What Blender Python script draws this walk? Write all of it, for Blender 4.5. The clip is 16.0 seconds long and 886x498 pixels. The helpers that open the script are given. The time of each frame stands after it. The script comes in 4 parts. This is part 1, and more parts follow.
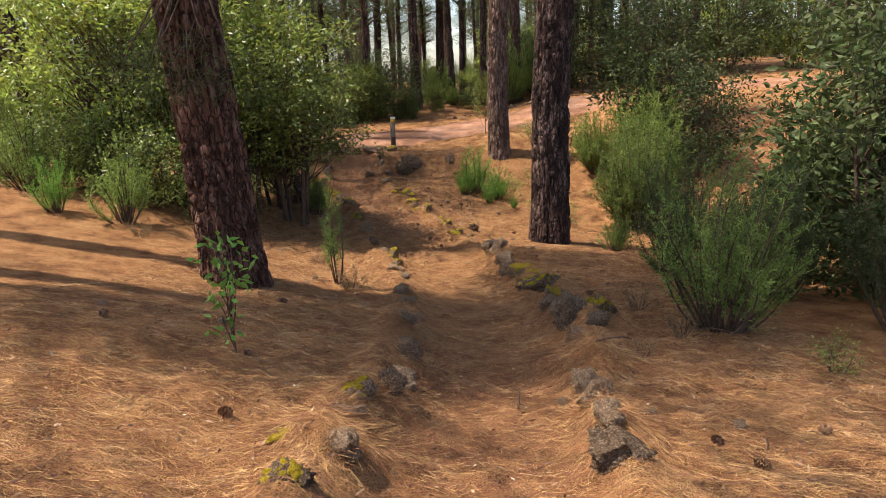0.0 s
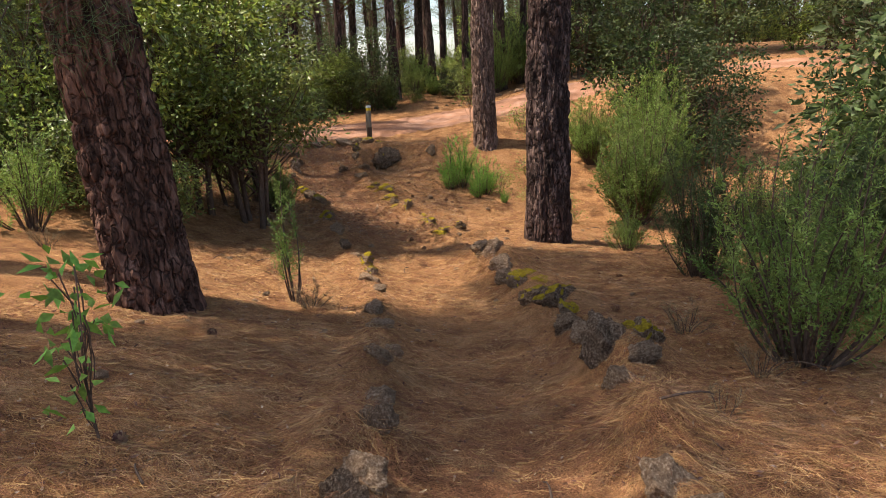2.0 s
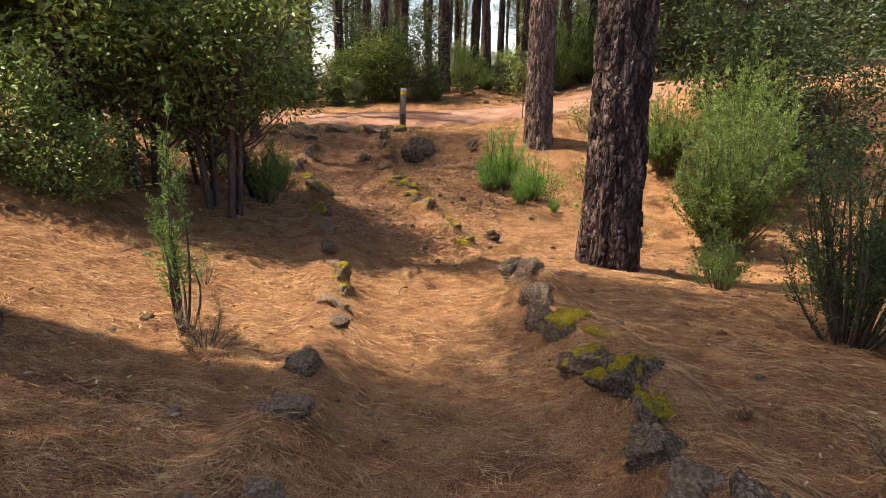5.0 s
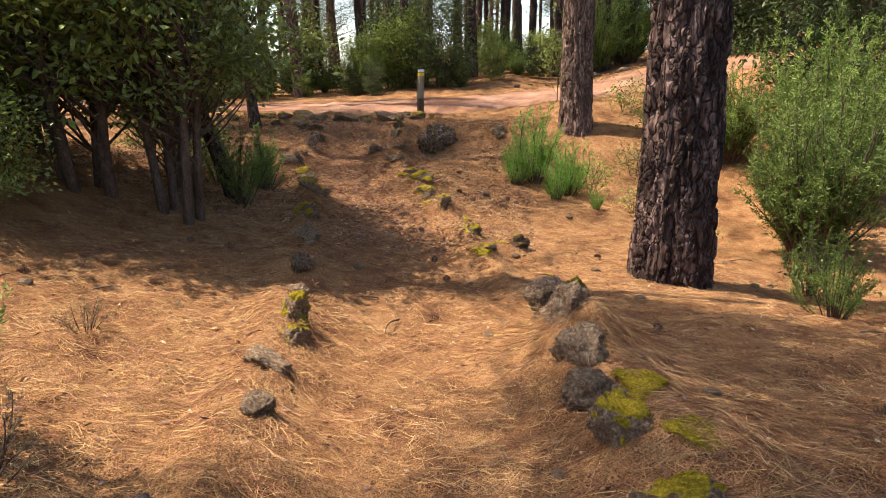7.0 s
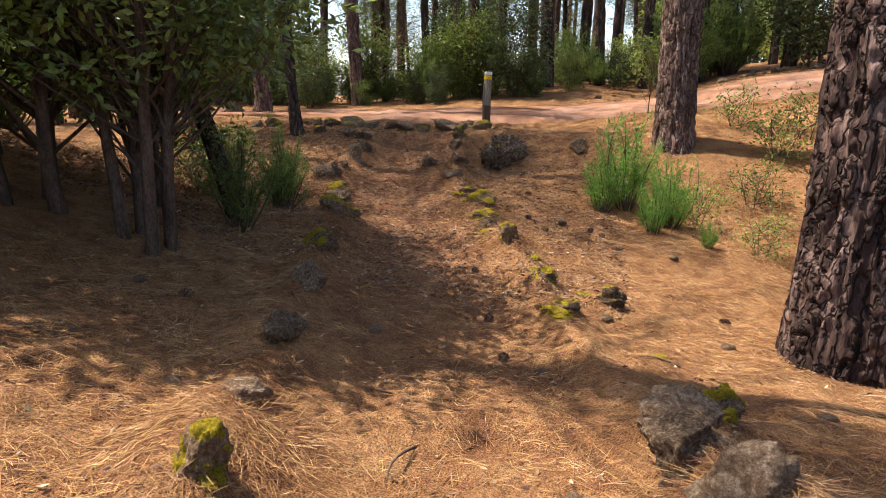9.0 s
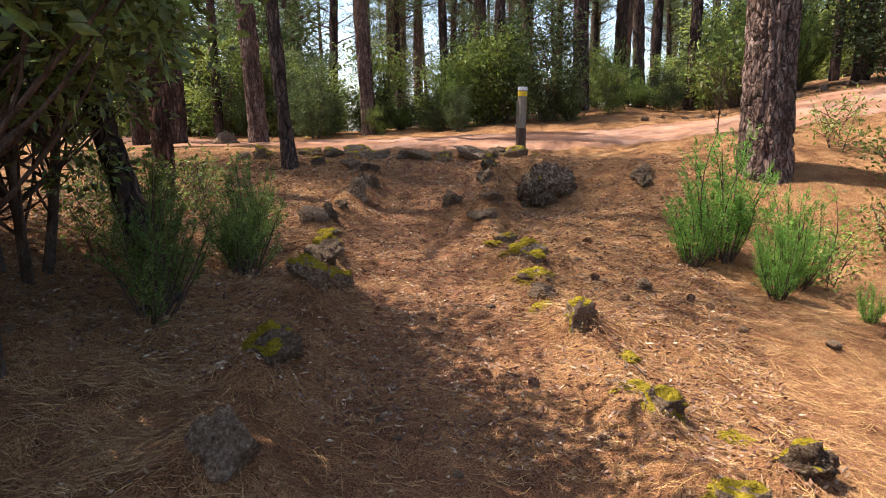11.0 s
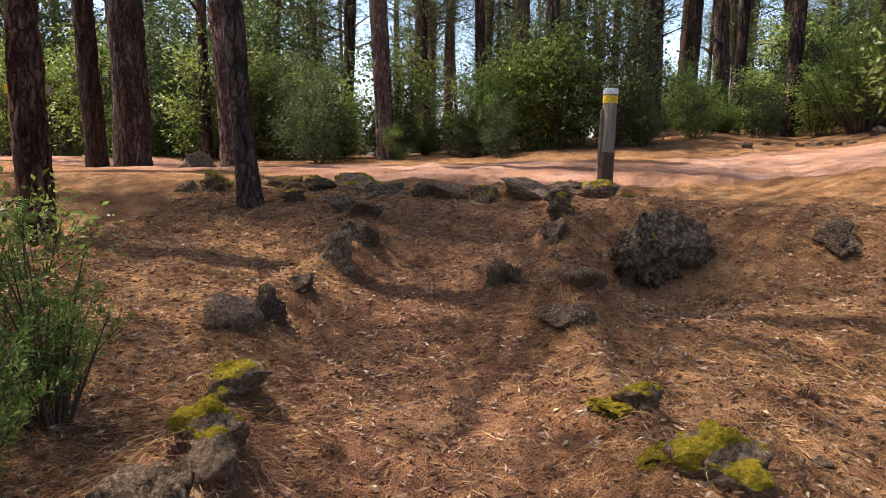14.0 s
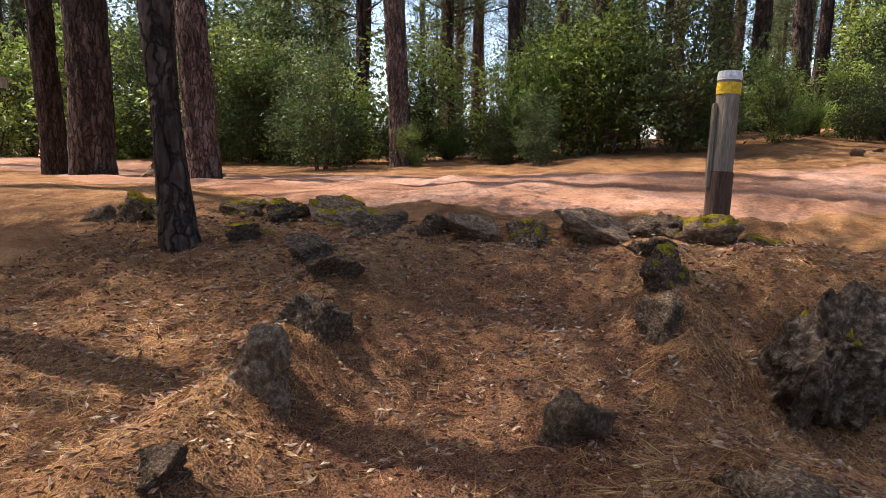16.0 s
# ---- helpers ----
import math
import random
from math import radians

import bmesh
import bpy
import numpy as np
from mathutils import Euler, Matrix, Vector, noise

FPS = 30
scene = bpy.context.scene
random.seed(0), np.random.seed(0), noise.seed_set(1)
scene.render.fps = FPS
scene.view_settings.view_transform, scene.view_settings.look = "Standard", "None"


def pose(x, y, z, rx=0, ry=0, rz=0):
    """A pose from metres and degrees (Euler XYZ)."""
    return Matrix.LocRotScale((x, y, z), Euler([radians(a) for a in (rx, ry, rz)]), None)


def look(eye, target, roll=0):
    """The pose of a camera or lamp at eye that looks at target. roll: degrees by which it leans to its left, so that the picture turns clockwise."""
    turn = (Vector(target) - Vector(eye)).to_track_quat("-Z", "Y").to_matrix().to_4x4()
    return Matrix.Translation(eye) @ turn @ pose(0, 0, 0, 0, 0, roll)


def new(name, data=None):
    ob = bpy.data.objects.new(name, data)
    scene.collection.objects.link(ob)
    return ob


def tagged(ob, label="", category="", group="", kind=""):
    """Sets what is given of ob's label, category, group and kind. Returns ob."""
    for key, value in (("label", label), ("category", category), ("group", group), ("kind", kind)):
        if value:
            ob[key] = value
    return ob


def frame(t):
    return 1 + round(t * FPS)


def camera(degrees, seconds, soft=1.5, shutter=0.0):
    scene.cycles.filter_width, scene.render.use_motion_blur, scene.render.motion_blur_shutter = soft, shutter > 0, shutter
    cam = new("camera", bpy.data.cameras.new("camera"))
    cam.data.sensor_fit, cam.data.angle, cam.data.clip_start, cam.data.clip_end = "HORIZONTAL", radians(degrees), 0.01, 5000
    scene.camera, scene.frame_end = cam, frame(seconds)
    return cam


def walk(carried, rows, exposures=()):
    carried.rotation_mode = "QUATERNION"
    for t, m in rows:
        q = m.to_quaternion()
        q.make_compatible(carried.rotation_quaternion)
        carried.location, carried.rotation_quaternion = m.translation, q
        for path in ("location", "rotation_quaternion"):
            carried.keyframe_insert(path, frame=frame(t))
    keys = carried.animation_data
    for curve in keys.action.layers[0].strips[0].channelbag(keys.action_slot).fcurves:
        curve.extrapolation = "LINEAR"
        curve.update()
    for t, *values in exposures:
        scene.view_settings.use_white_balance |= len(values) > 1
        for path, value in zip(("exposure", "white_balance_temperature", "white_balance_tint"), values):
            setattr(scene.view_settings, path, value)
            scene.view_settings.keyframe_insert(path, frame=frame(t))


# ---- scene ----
cam = camera(68.0, 16.0, soft=0.9)
METRES, EYE, TILT, LEAN, TURN = 19.0, 1.42, -14.5, 1.9, 0.0
ROWS = [
    (0.0, 0.0, 0.0, 0.0, 0.0, 0.0, -0.0),
    (0.5, -0.0012, 0.0265, 0.0012, -0.16, -0.11, -0.06),
    (1.0, -0.004, 0.0513, 0.0041, -0.66, -0.21, 0.29),
    (1.5, -0.0014, 0.0785, 0.003, -0.99, -0.22, 0.72),
    (2.0, 0.0002, 0.1048, 0.0053, -1.45, -0.26, 1.11),
    (2.5, 0.0076, 0.1318, 0.0044, -1.76, -0.22, 0.82),
    (3.0, 0.0125, 0.16, 0.006, -1.76, 0.07, 0.19),
    (3.5, 0.0182, 0.1892, 0.0077, -1.23, 0.59, -1.31),
    (4.0, 0.0208, 0.2169, 0.0083, 0.23, 0.85, -2.49),
    (6.5, 0.0306, 0.3578, 0.0169, 5.08, -0.25, -3.57),
    (7.0, 0.0322, 0.386, 0.0216, 5.87, -0.26, -3.14),
    (7.5, 0.0323, 0.4156, 0.0251, 7.26, 0.24, -2.86),
    (8.0, 0.0306, 0.4461, 0.0299, 8.71, 0.26, -3.48),
    (8.5, 0.0275, 0.4772, 0.0324, 10.64, 0.42, -4.76),
    (9.0, 0.0212, 0.5085, 0.0376, 11.61, 0.76, -5.59),
    (11.5, -0.024, 0.6748, 0.0681, 13.81, 3.99, -4.77),
    (12.0, -0.0348, 0.7073, 0.076, 14.01, 4.54, -4.84),
    (12.5, -0.0453, 0.7406, 0.0836, 14.19, 5.0, -5.23),
    (13.0, -0.0533, 0.7739, 0.0915, 15.16, 5.23, -6.07),
    (13.5, -0.0639, 0.807, 0.0991, 15.52, 5.28, -6.65),
    (14.0, -0.0727, 0.8398, 0.1076, 15.62, 5.44, -6.51),
    (14.5, -0.0826, 0.8716, 0.1167, 15.96, 5.56, -6.37),
    (15.0, -0.09, 0.9023, 0.1262, 16.55, 5.35, -6.48),
    (15.5, -0.098, 0.9325, 0.1369, 17.62, 5.26, -7.0),
    (16.0, -0.1095, 0.9622, 0.1461, 17.9, 5.04, -7.31),
]
walk(cam, [(t, pose(0, 0, EYE, TILT, LEAN, TURN) @ pose(METRES * x, METRES * y, METRES * z, 90 + pitch, roll, yaw)) for t, x, y, z, yaw, pitch, roll in ROWS], exposures=((0.0, 1.05, 6800, 13), (4.0, 1.25, 6800, 13), (7.0, 1.45, 6800, 12), (9.0, 1.3, 6500, 12), (12.0, 1.58, 6300, 13), (14.0, 1.28, 6250, 13), (16.0, 1.28, 6250, 14)))

# ---- world, sun ----
SUN_EL, SUN_AZ = 62.0, -90.0        # degrees above the ground; clockwise from +y
world = bpy.data.worlds.new("sky_world")
scene.world = world
world.use_nodes = True
wt = world.node_tree
sky = wt.nodes.new("ShaderNodeTexSky")
sky.sky_type, sky.sun_disc = "NISHITA", False
sky.sun_elevation, sky.sun_rotation = radians(SUN_EL), radians(SUN_AZ)
sky.air_density, sky.dust_density = 1.0, 2.0
wt.nodes["Background"].inputs["Strength"].default_value = 0.15
wt.links.new(sky.outputs[0], wt.nodes["Background"].inputs["Color"])
sun = new("sun", bpy.data.lights.new("sun", "SUN"))
sun.data.energy, sun.data.angle, sun.data.color = 4.5, radians(0.55), (1.0, 0.93, 0.82)
ce, se = math.cos(radians(SUN_EL)), math.sin(radians(SUN_EL))
to_sun = Vector((ce * math.sin(radians(SUN_AZ)), ce * math.cos(radians(SUN_AZ)), se))
sun.matrix_world = look(to_sun * 60, (0, 0, 0))

rng = np.random.default_rng(7)

# ---- materials ----


def material(name, colours, scale, rough=0.85, bump=0.3, fine=60.0, stretch=(1, 1, 1), island=0.0, objrand=0.0, through_light=0.0,
             bump_size=0.02, spec=0.3, detail=6.0, stops=None, wear=None, grit=0.32, plates=0.0):
    """Noise-driven surface: a ramp of colours at one scale, fine grain at another, relief, and chance per piece."""
    m = bpy.data.materials.new(name)
    m.use_nodes = True
    nt = m.node_tree
    n, l = nt.nodes, nt.links
    b = n["Principled BSDF"]
    tc = n.new("ShaderNodeTexCoord")
    mp = n.new("ShaderNodeMapping")
    mp.inputs["Scale"].default_value = stretch
    l.new(tc.outputs["Object"], mp.inputs[0])
    big = n.new("ShaderNodeTexNoise")
    big.inputs["Scale"].default_value, big.inputs["Detail"].default_value = scale, detail
    big.inputs["Roughness"].default_value = 0.65
    l.new(mp.outputs[0], big.inputs[0])
    ramp = n.new("ShaderNodeValToRGB")
    els = ramp.color_ramp.elements
    spots = stops or [0.3 + 0.4 * i / max(1, len(colours) - 1) for i in range(len(colours))]
    while len(els) < len(colours):
        els.new(0.5)
    for e, c, p in zip(els, colours, spots):
        e.position, e.color = p, (*c, 1)
    l.new(big.outputs["Fac"], ramp.inputs[0])
    grain = n.new("ShaderNodeTexNoise")
    grain.inputs["Scale"].default_value, grain.inputs["Detail"].default_value = fine, 4.0
    l.new(mp.outputs[0], grain.inputs[0])
    vary = n.new("ShaderNodeMapRange")
    vary.inputs["From Min"].default_value, vary.inputs["From Max"].default_value = 0.3, 0.7
    vary.inputs["To Min"].default_value, vary.inputs["To Max"].default_value = 1 - grit, 1 + grit
    l.new(grain.outputs["Fac"], vary.inputs["Value"])
    hsv = n.new("ShaderNodeHueSaturation")
    l.new(ramp.outputs[0], hsv.inputs["Color"])
    value = vary.outputs[0]
    for amount, kind in ((island, "ShaderNodeNewGeometry"), (objrand, "ShaderNodeObjectInfo")):
        if amount:
            g = n.new(kind)
            r = n.new("ShaderNodeMapRange")
            r.inputs["To Min"].default_value, r.inputs["To Max"].default_value = 1 - amount, 1 + amount
            l.new(g.outputs["Random Per Island" if kind == "ShaderNodeNewGeometry" else "Random"], r.inputs["Value"])
            mul = n.new("ShaderNodeMath")
            mul.operation = "MULTIPLY"
            l.new(value, mul.inputs[0]), l.new(r.outputs[0], mul.inputs[1])
            value = mul.outputs[0]
            if kind == "ShaderNodeNewGeometry":
                h = n.new("ShaderNodeMapRange")
                h.inputs["To Min"].default_value, h.inputs["To Max"].default_value = 0.5 - 0.05 * amount, 0.5 + 0.05 * amount
                l.new(g.outputs["Random Per Island"], h.inputs["Value"])
                l.new(h.outputs[0], hsv.inputs["Hue"])
    l.new(value, hsv.inputs["Value"])
    colour = hsv.outputs[0]
    if wear:
        attr, worn = wear
        a = n.new("ShaderNodeAttribute")
        a.attribute_name = attr
        w2 = n.new("ShaderNodeTexNoise")
        w2.inputs["Scale"].default_value, w2.inputs["Detail"].default_value = 5.0, 8.0
        l.new(tc.outputs["Object"], w2.inputs[0])
        add = n.new("ShaderNodeMath")
        add.operation = "MULTIPLY_ADD"
        l.new(w2.outputs["Fac"], add.inputs[0])
        add.inputs[1].default_value = 1.4
        sub = n.new("ShaderNodeMath")
        sub.operation, sub.inputs[1].default_value = "SUBTRACT", 0.75
        l.new(a.outputs["Fac"], sub.inputs[0])
        l.new(sub.outputs[0], add.inputs[2])
        sub2 = n.new("ShaderNodeMapRange")
        sub2.inputs["From Min"].default_value, sub2.inputs["From Max"].default_value = 0.3, 0.95
        l.new(add.outputs[0], sub2.inputs["Value"])
        mul3 = n.new("ShaderNodeMath")
        mul3.operation = "MULTIPLY"
        l.new(sub2.outputs[0], mul3.inputs[0]), l.new(a.outputs["Fac"], mul3.inputs[1])
        mix = n.new("ShaderNodeMix")
        mix.data_type = "RGBA"
        soil = n.new("ShaderNodeHueSaturation")
        soil.inputs["Color"].default_value = (*worn, 1)
        l.new(vary.outputs[0], soil.inputs["Value"])
        l.new(mul3.outputs[0], mix.inputs[0])
        l.new(colour, mix.inputs[6]), l.new(soil.outputs[0], mix.inputs[7])
        colour = mix.outputs[2]
    edge = None
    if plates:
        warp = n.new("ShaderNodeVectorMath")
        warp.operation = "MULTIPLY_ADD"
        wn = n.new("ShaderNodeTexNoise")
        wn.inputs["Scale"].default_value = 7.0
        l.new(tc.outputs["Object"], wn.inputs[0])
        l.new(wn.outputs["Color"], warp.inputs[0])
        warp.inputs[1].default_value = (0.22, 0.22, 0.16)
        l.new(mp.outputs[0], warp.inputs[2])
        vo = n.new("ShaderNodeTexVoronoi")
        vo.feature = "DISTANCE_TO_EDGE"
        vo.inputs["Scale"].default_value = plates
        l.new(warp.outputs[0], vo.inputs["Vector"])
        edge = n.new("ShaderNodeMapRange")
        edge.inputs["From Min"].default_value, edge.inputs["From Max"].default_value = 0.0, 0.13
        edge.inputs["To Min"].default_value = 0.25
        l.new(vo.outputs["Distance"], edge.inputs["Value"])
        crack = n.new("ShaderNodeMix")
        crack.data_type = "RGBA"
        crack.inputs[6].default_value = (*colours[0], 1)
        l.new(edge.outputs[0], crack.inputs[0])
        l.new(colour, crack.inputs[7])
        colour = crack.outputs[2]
    l.new(colour, b.inputs["Base Color"])
    b.inputs["Roughness"].default_value = rough
    b.inputs["Specular IOR Level"].default_value = spec
    if bump:
        bp = n.new("ShaderNodeBump")
        bp.inputs["Strength"].default_value, bp.inputs["Distance"].default_value = bump, bump_size
        l.new(grain.outputs["Fac"], bp.inputs["Height"])
        bp2 = n.new("ShaderNodeBump")
        bp2.inputs["Strength"].default_value, bp2.inputs["Distance"].default_value = bump, bump_size * 3
        l.new(big.outputs["Fac"], bp2.inputs["Height"])
        l.new(bp.outputs[0], bp2.inputs["Normal"])
        last = bp2
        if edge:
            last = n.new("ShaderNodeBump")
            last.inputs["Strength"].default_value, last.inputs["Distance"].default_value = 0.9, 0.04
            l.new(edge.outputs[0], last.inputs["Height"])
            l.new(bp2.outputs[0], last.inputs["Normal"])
        l.new(last.outputs[0], b.inputs["Normal"])
    if through_light:
        tr = n.new("ShaderNodeBsdfTranslucent")
        l.new(colour, tr.inputs["Color"])
        ms = n.new("ShaderNodeMixShader")
        ms.inputs[0].default_value = through_light
        l.new(b.outputs[0], ms.inputs[1]), l.new(tr.outputs[0], ms.inputs[2])
        l.new(ms.outputs[0], n["Material Output"].inputs["Surface"])
    return m


M = dict(
    ground=material("needle_litter", [(0.12, 0.052, 0.024), (0.30, 0.145, 0.06), (0.43, 0.235, 0.105)], 2.4, 0.95, 1.0, 110, bump_size=0.03, grit=0.75,
                    spec=0.1, detail=10, wear=("tread", (0.215, 0.098, 0.052))),
    needle=material("dry_needle", [(0.21, 0.095, 0.043), (0.32, 0.16, 0.073), (0.42, 0.245, 0.12)], 3, 0.8, 0, 20, island=0.55, spec=0.2),
    litter=material("dead_leaf", [(0.10, 0.05, 0.028), (0.22, 0.12, 0.07), (0.50, 0.38, 0.27)], 8, 0.8, 0, 40, island=0.5, spec=0.2),
    road=material("track_dust", [(0.17, 0.075, 0.039), (0.26, 0.13, 0.076), (0.35, 0.21, 0.15)], 0.8, 0.95, 0.5, 30, spec=0.1, detail=10, bump_size=0.015),
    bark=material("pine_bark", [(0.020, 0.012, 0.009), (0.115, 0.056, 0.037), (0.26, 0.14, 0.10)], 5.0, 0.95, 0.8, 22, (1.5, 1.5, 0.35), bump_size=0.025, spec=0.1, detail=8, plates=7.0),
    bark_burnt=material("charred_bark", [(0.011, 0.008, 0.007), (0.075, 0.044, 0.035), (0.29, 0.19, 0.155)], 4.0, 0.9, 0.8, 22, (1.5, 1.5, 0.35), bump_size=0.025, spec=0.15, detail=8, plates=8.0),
    # darker copy of the pine bark, shade put into its colour
    bark_shaded=material("shaded_pine_bark", [(0.02, 0.014, 0.011), (0.085, 0.055, 0.042), (0.19, 0.13, 0.10)], 5.0, 0.95, 0.8, 22, (1.5, 1.5, 0.35), bump_size=0.025, spec=0.1, detail=8, plates=7.0),
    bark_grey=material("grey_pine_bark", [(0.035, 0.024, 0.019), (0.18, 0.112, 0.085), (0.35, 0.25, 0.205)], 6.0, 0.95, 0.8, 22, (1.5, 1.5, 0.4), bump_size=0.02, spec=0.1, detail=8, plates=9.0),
    twig=material("shrub_wood", [(0.045, 0.028, 0.02), (0.10, 0.065, 0.045), (0.16, 0.11, 0.08)], 9, 0.9, 0.5, 60, (1, 1, 0.4), spec=0.15),
    laurel=material("laurel_leaf", [(0.085, 0.108, 0.027), (0.17, 0.205, 0.048), (0.31, 0.335, 0.08)], 1.1, 0.4, 0, 30, objrand=0.25, island=0.55, through_light=0.42, spec=0.5),
    # paler laurel leaf: naturally pale bushes, and sunlight put into the thicket's colour
    laurel_pale=material("sunlit_pale_laurel_leaf", [(0.095, 0.130, 0.026), (0.20, 0.245, 0.045), (0.36, 0.38, 0.075)], 0.9, 0.42, 0, 30, objrand=0.35, island=0.5, through_light=0.45, spec=0.5),
    heath=material("heath_leaf", [(0.085, 0.128, 0.028), (0.160, 0.220, 0.048), (0.26, 0.32, 0.08)], 1.5, 0.6, 0, 30, objrand=0.3, island=0.45, through_light=0.42, spec=0.3),
    # darker heath leaf: shade of the bush masses put into the colour
    heath_dark=material("shade_heath_leaf", [(0.042, 0.062, 0.020), (0.075, 0.100, 0.032), (0.135, 0.145, 0.05)], 1.5, 0.6, 0, 30, objrand=0.3, island=0.45, through_light=0.38, spec=0.3),
    bright=material("bright_heath_leaf", [(0.110, 0.221, 0.033), (0.176, 0.326, 0.052), (0.264, 0.410, 0.085)], 1.5, 0.55, 0, 30, island=0.35, through_light=0.45, spec=0.3),
    pine=material("pine_needle", [(0.056, 0.079, 0.025), (0.094, 0.121, 0.038), (0.150, 0.168, 0.057)], 0.8, 0.55, 0, 20, objrand=0.3, island=0.4, through_light=0.25, spec=0.3),
    brown_fol=material("withered_needle", [(0.16, 0.10, 0.05), (0.25, 0.17, 0.09), (0.32, 0.24, 0.14)], 2, 0.8, 0, 20, island=0.4, through_light=0.25, spec=0.2),
    rock=material("lava_stone", [(0.09, 0.054, 0.032), (0.22, 0.143, 0.087), (0.45, 0.34, 0.235)], 9, 0.95, 0.8, 45, bump_size=0.018, objrand=0.25, spec=0.1, detail=9),
    rock_dark=material("dark_lava_stone", [(0.05, 0.030, 0.018), (0.165, 0.106, 0.065), (0.43, 0.33, 0.225)], 13, 0.95, 0.9, 40, bump_size=0.02, objrand=0.2, spec=0.1, detail=9),
    moss=material("moss", [(0.15, 0.10, 0.016), (0.33, 0.24, 0.023), (0.52, 0.39, 0.032)], 12, 1.0, 1.0, 160, bump_size=0.012, spec=0.05),
    post=material("weathered_post_wood", [(0.13, 0.10, 0.07), (0.24, 0.19, 0.135), (0.34, 0.28, 0.21)], 7, 0.85, 0.5, 60, (3, 3, 0.25), spec=0.15),
    post_dark=material("dark_post_wood", [(0.05, 0.03, 0.02), (0.10, 0.06, 0.04), (0.15, 0.095, 0.065)], 7, 0.85, 0.5, 60, (3, 3, 0.25), spec=0.15),
    yellow=material("yellow_paint", [(0.55, 0.33, 0.01), (0.68, 0.43, 0.015), (0.75, 0.50, 0.03)], 12, 0.6, 0.2, 60, spec=0.3),
    white=material("white_paint", [(0.55, 0.53, 0.48), (0.70, 0.68, 0.64), (0.8, 0.78, 0.74)], 12, 0.6, 0.2, 60, spec=0.3),
)

# ---- terrain ----
GX = [-20, -6, -2.5, 0, 2.2, 4.5, 8, 14]
GY = [-4, 0, 4, 8, 12, 16, 20, 23.5, 28, 33, 45]
GZ = np.array([
    [0.90, 0.90, 0.90, 0.80, 0.70, 0.60, 0.40, 0.30],
    [0.60, 0.45, 0.24, 0.12, -0.11, -0.20, -0.40, -0.60],
    [0.30, 0.10, -0.31, -0.90, -0.90, -1.22, -1.40, -1.40],
    [-0.00, -0.38, -1.11, -1.55, -1.46, -1.62, -2.00, -1.90],
    [-0.30, -0.54, -1.67, -1.94, -1.93, -2.17, -2.40, -2.00],
    [-0.50, -0.94, -1.83, -2.08, -2.33, -2.65, -2.39, -1.60],
    [-0.69, -1.48, -1.71, -1.77, -2.05, -2.22, -1.61, -0.70],
    [-0.92, -0.87, -0.90, -0.95, -0.82, -1.02, 0.06, 0.67],
    [-0.77, -0.74, -0.57, -0.56, -0.43, 0.01, 0.51, 1.11],
    [-0.70, -0.39, -0.07, 0.08, -0.04, 0.46, 0.90, 1.60],
    [-1.00, -0.40, 0.20, 0.50, 0.70, 1.00, 1.50, 2.20]])


def hermite(knots, vals, q):
    """Smooth curve through vals at knots along the first axis, taken at q (held beyond the ends)."""
    k = np.asarray(knots, float)
    v = np.asarray(vals, float)
    q = np.clip(q, k[0], k[-1])
    i = np.clip(np.searchsorted(k, q) - 1, 0, len(k) - 2)
    tan = np.gradient(v, k, axis=0) * 0.9
    h = (k[1:] - k[:-1])[i]
    u = (q - k[i]) / h
    sh = (len(q),) + (1,) * (v.ndim - 1)
    u, h = u.reshape(sh), h.reshape(sh)
    return ((2 * u**3 - 3 * u**2 + 1) * v[i] + (u**3 - 2 * u**2 + u) * h * tan[i] + (3 * u**2 - 2 * u**3) * v[i + 1] + (u**3 - u**2) * h * tan[i + 1])


def lattice(ix, iy, iz, seed):
    h = (ix.astype(np.int64) * 374761393 + iy.astype(np.int64) * 668265263 + iz.astype(np.int64) * 2147483647 + seed * 144665) & 0xFFFFFFFF
    h = ((h ^ (h >> 13)) * 1274126177) & 0xFFFFFFFF
    h = ((h ^ (h >> 16)) * 2246822519) & 0xFFFFFFFF
    return ((h ^ (h >> 15)) & 0xFFFF) / 65535.0


def vnoise(x, y, z=None, seed=0):
    """Value noise, 0 to 1."""
    z = np.zeros_like(x) if z is None else z
    f = [np.floor(a) for a in (x, y, z)]
    u, v, w = [(a - b) ** 2 * (3 - 2 * (a - b)) for a, b in zip((x, y, z), f)]
    out = 0
    for dx in (0, 1):
        for dy in (0, 1):
            for dz in (0, 1):
                out = out + lattice(f[0] + dx, f[1] + dy, f[2] + dz, seed) * (u if dx else 1 - u) * (v if dy else 1 - v) * (w if dz else 1 - w)
    return out


PATH_Y = [-3, 0, 4, 7, 9, 12, 14, 16.5, 19.7, 22, 23]
PATH_X = [0.1, 0.1, 0.14, 0.46, 0.5, -0.15, -0.75, -1.45, -2.75, -3.0, -3.1]
PATH_W = [0.75, 0.75, 0.78, 0.92, 1.0, 1.0, 1.0, 0.92, 0.95, 0.85, 0.9]
ROAD_X = [-60, -30, -14, -8, -5, -2, 1.5, 5, 10.5, 18, 40]
ROAD_Y = [52, 38, 29.5, 26.2, 25.6, 26.0, 27.6, 28.4, 27.0, 24.0, 16]
ROAD_W = [2.2, 2.2, 2.1, 1.9, 2.0, 2.2, 2.2, 2.0, 1.9, 1.9, 1.9]
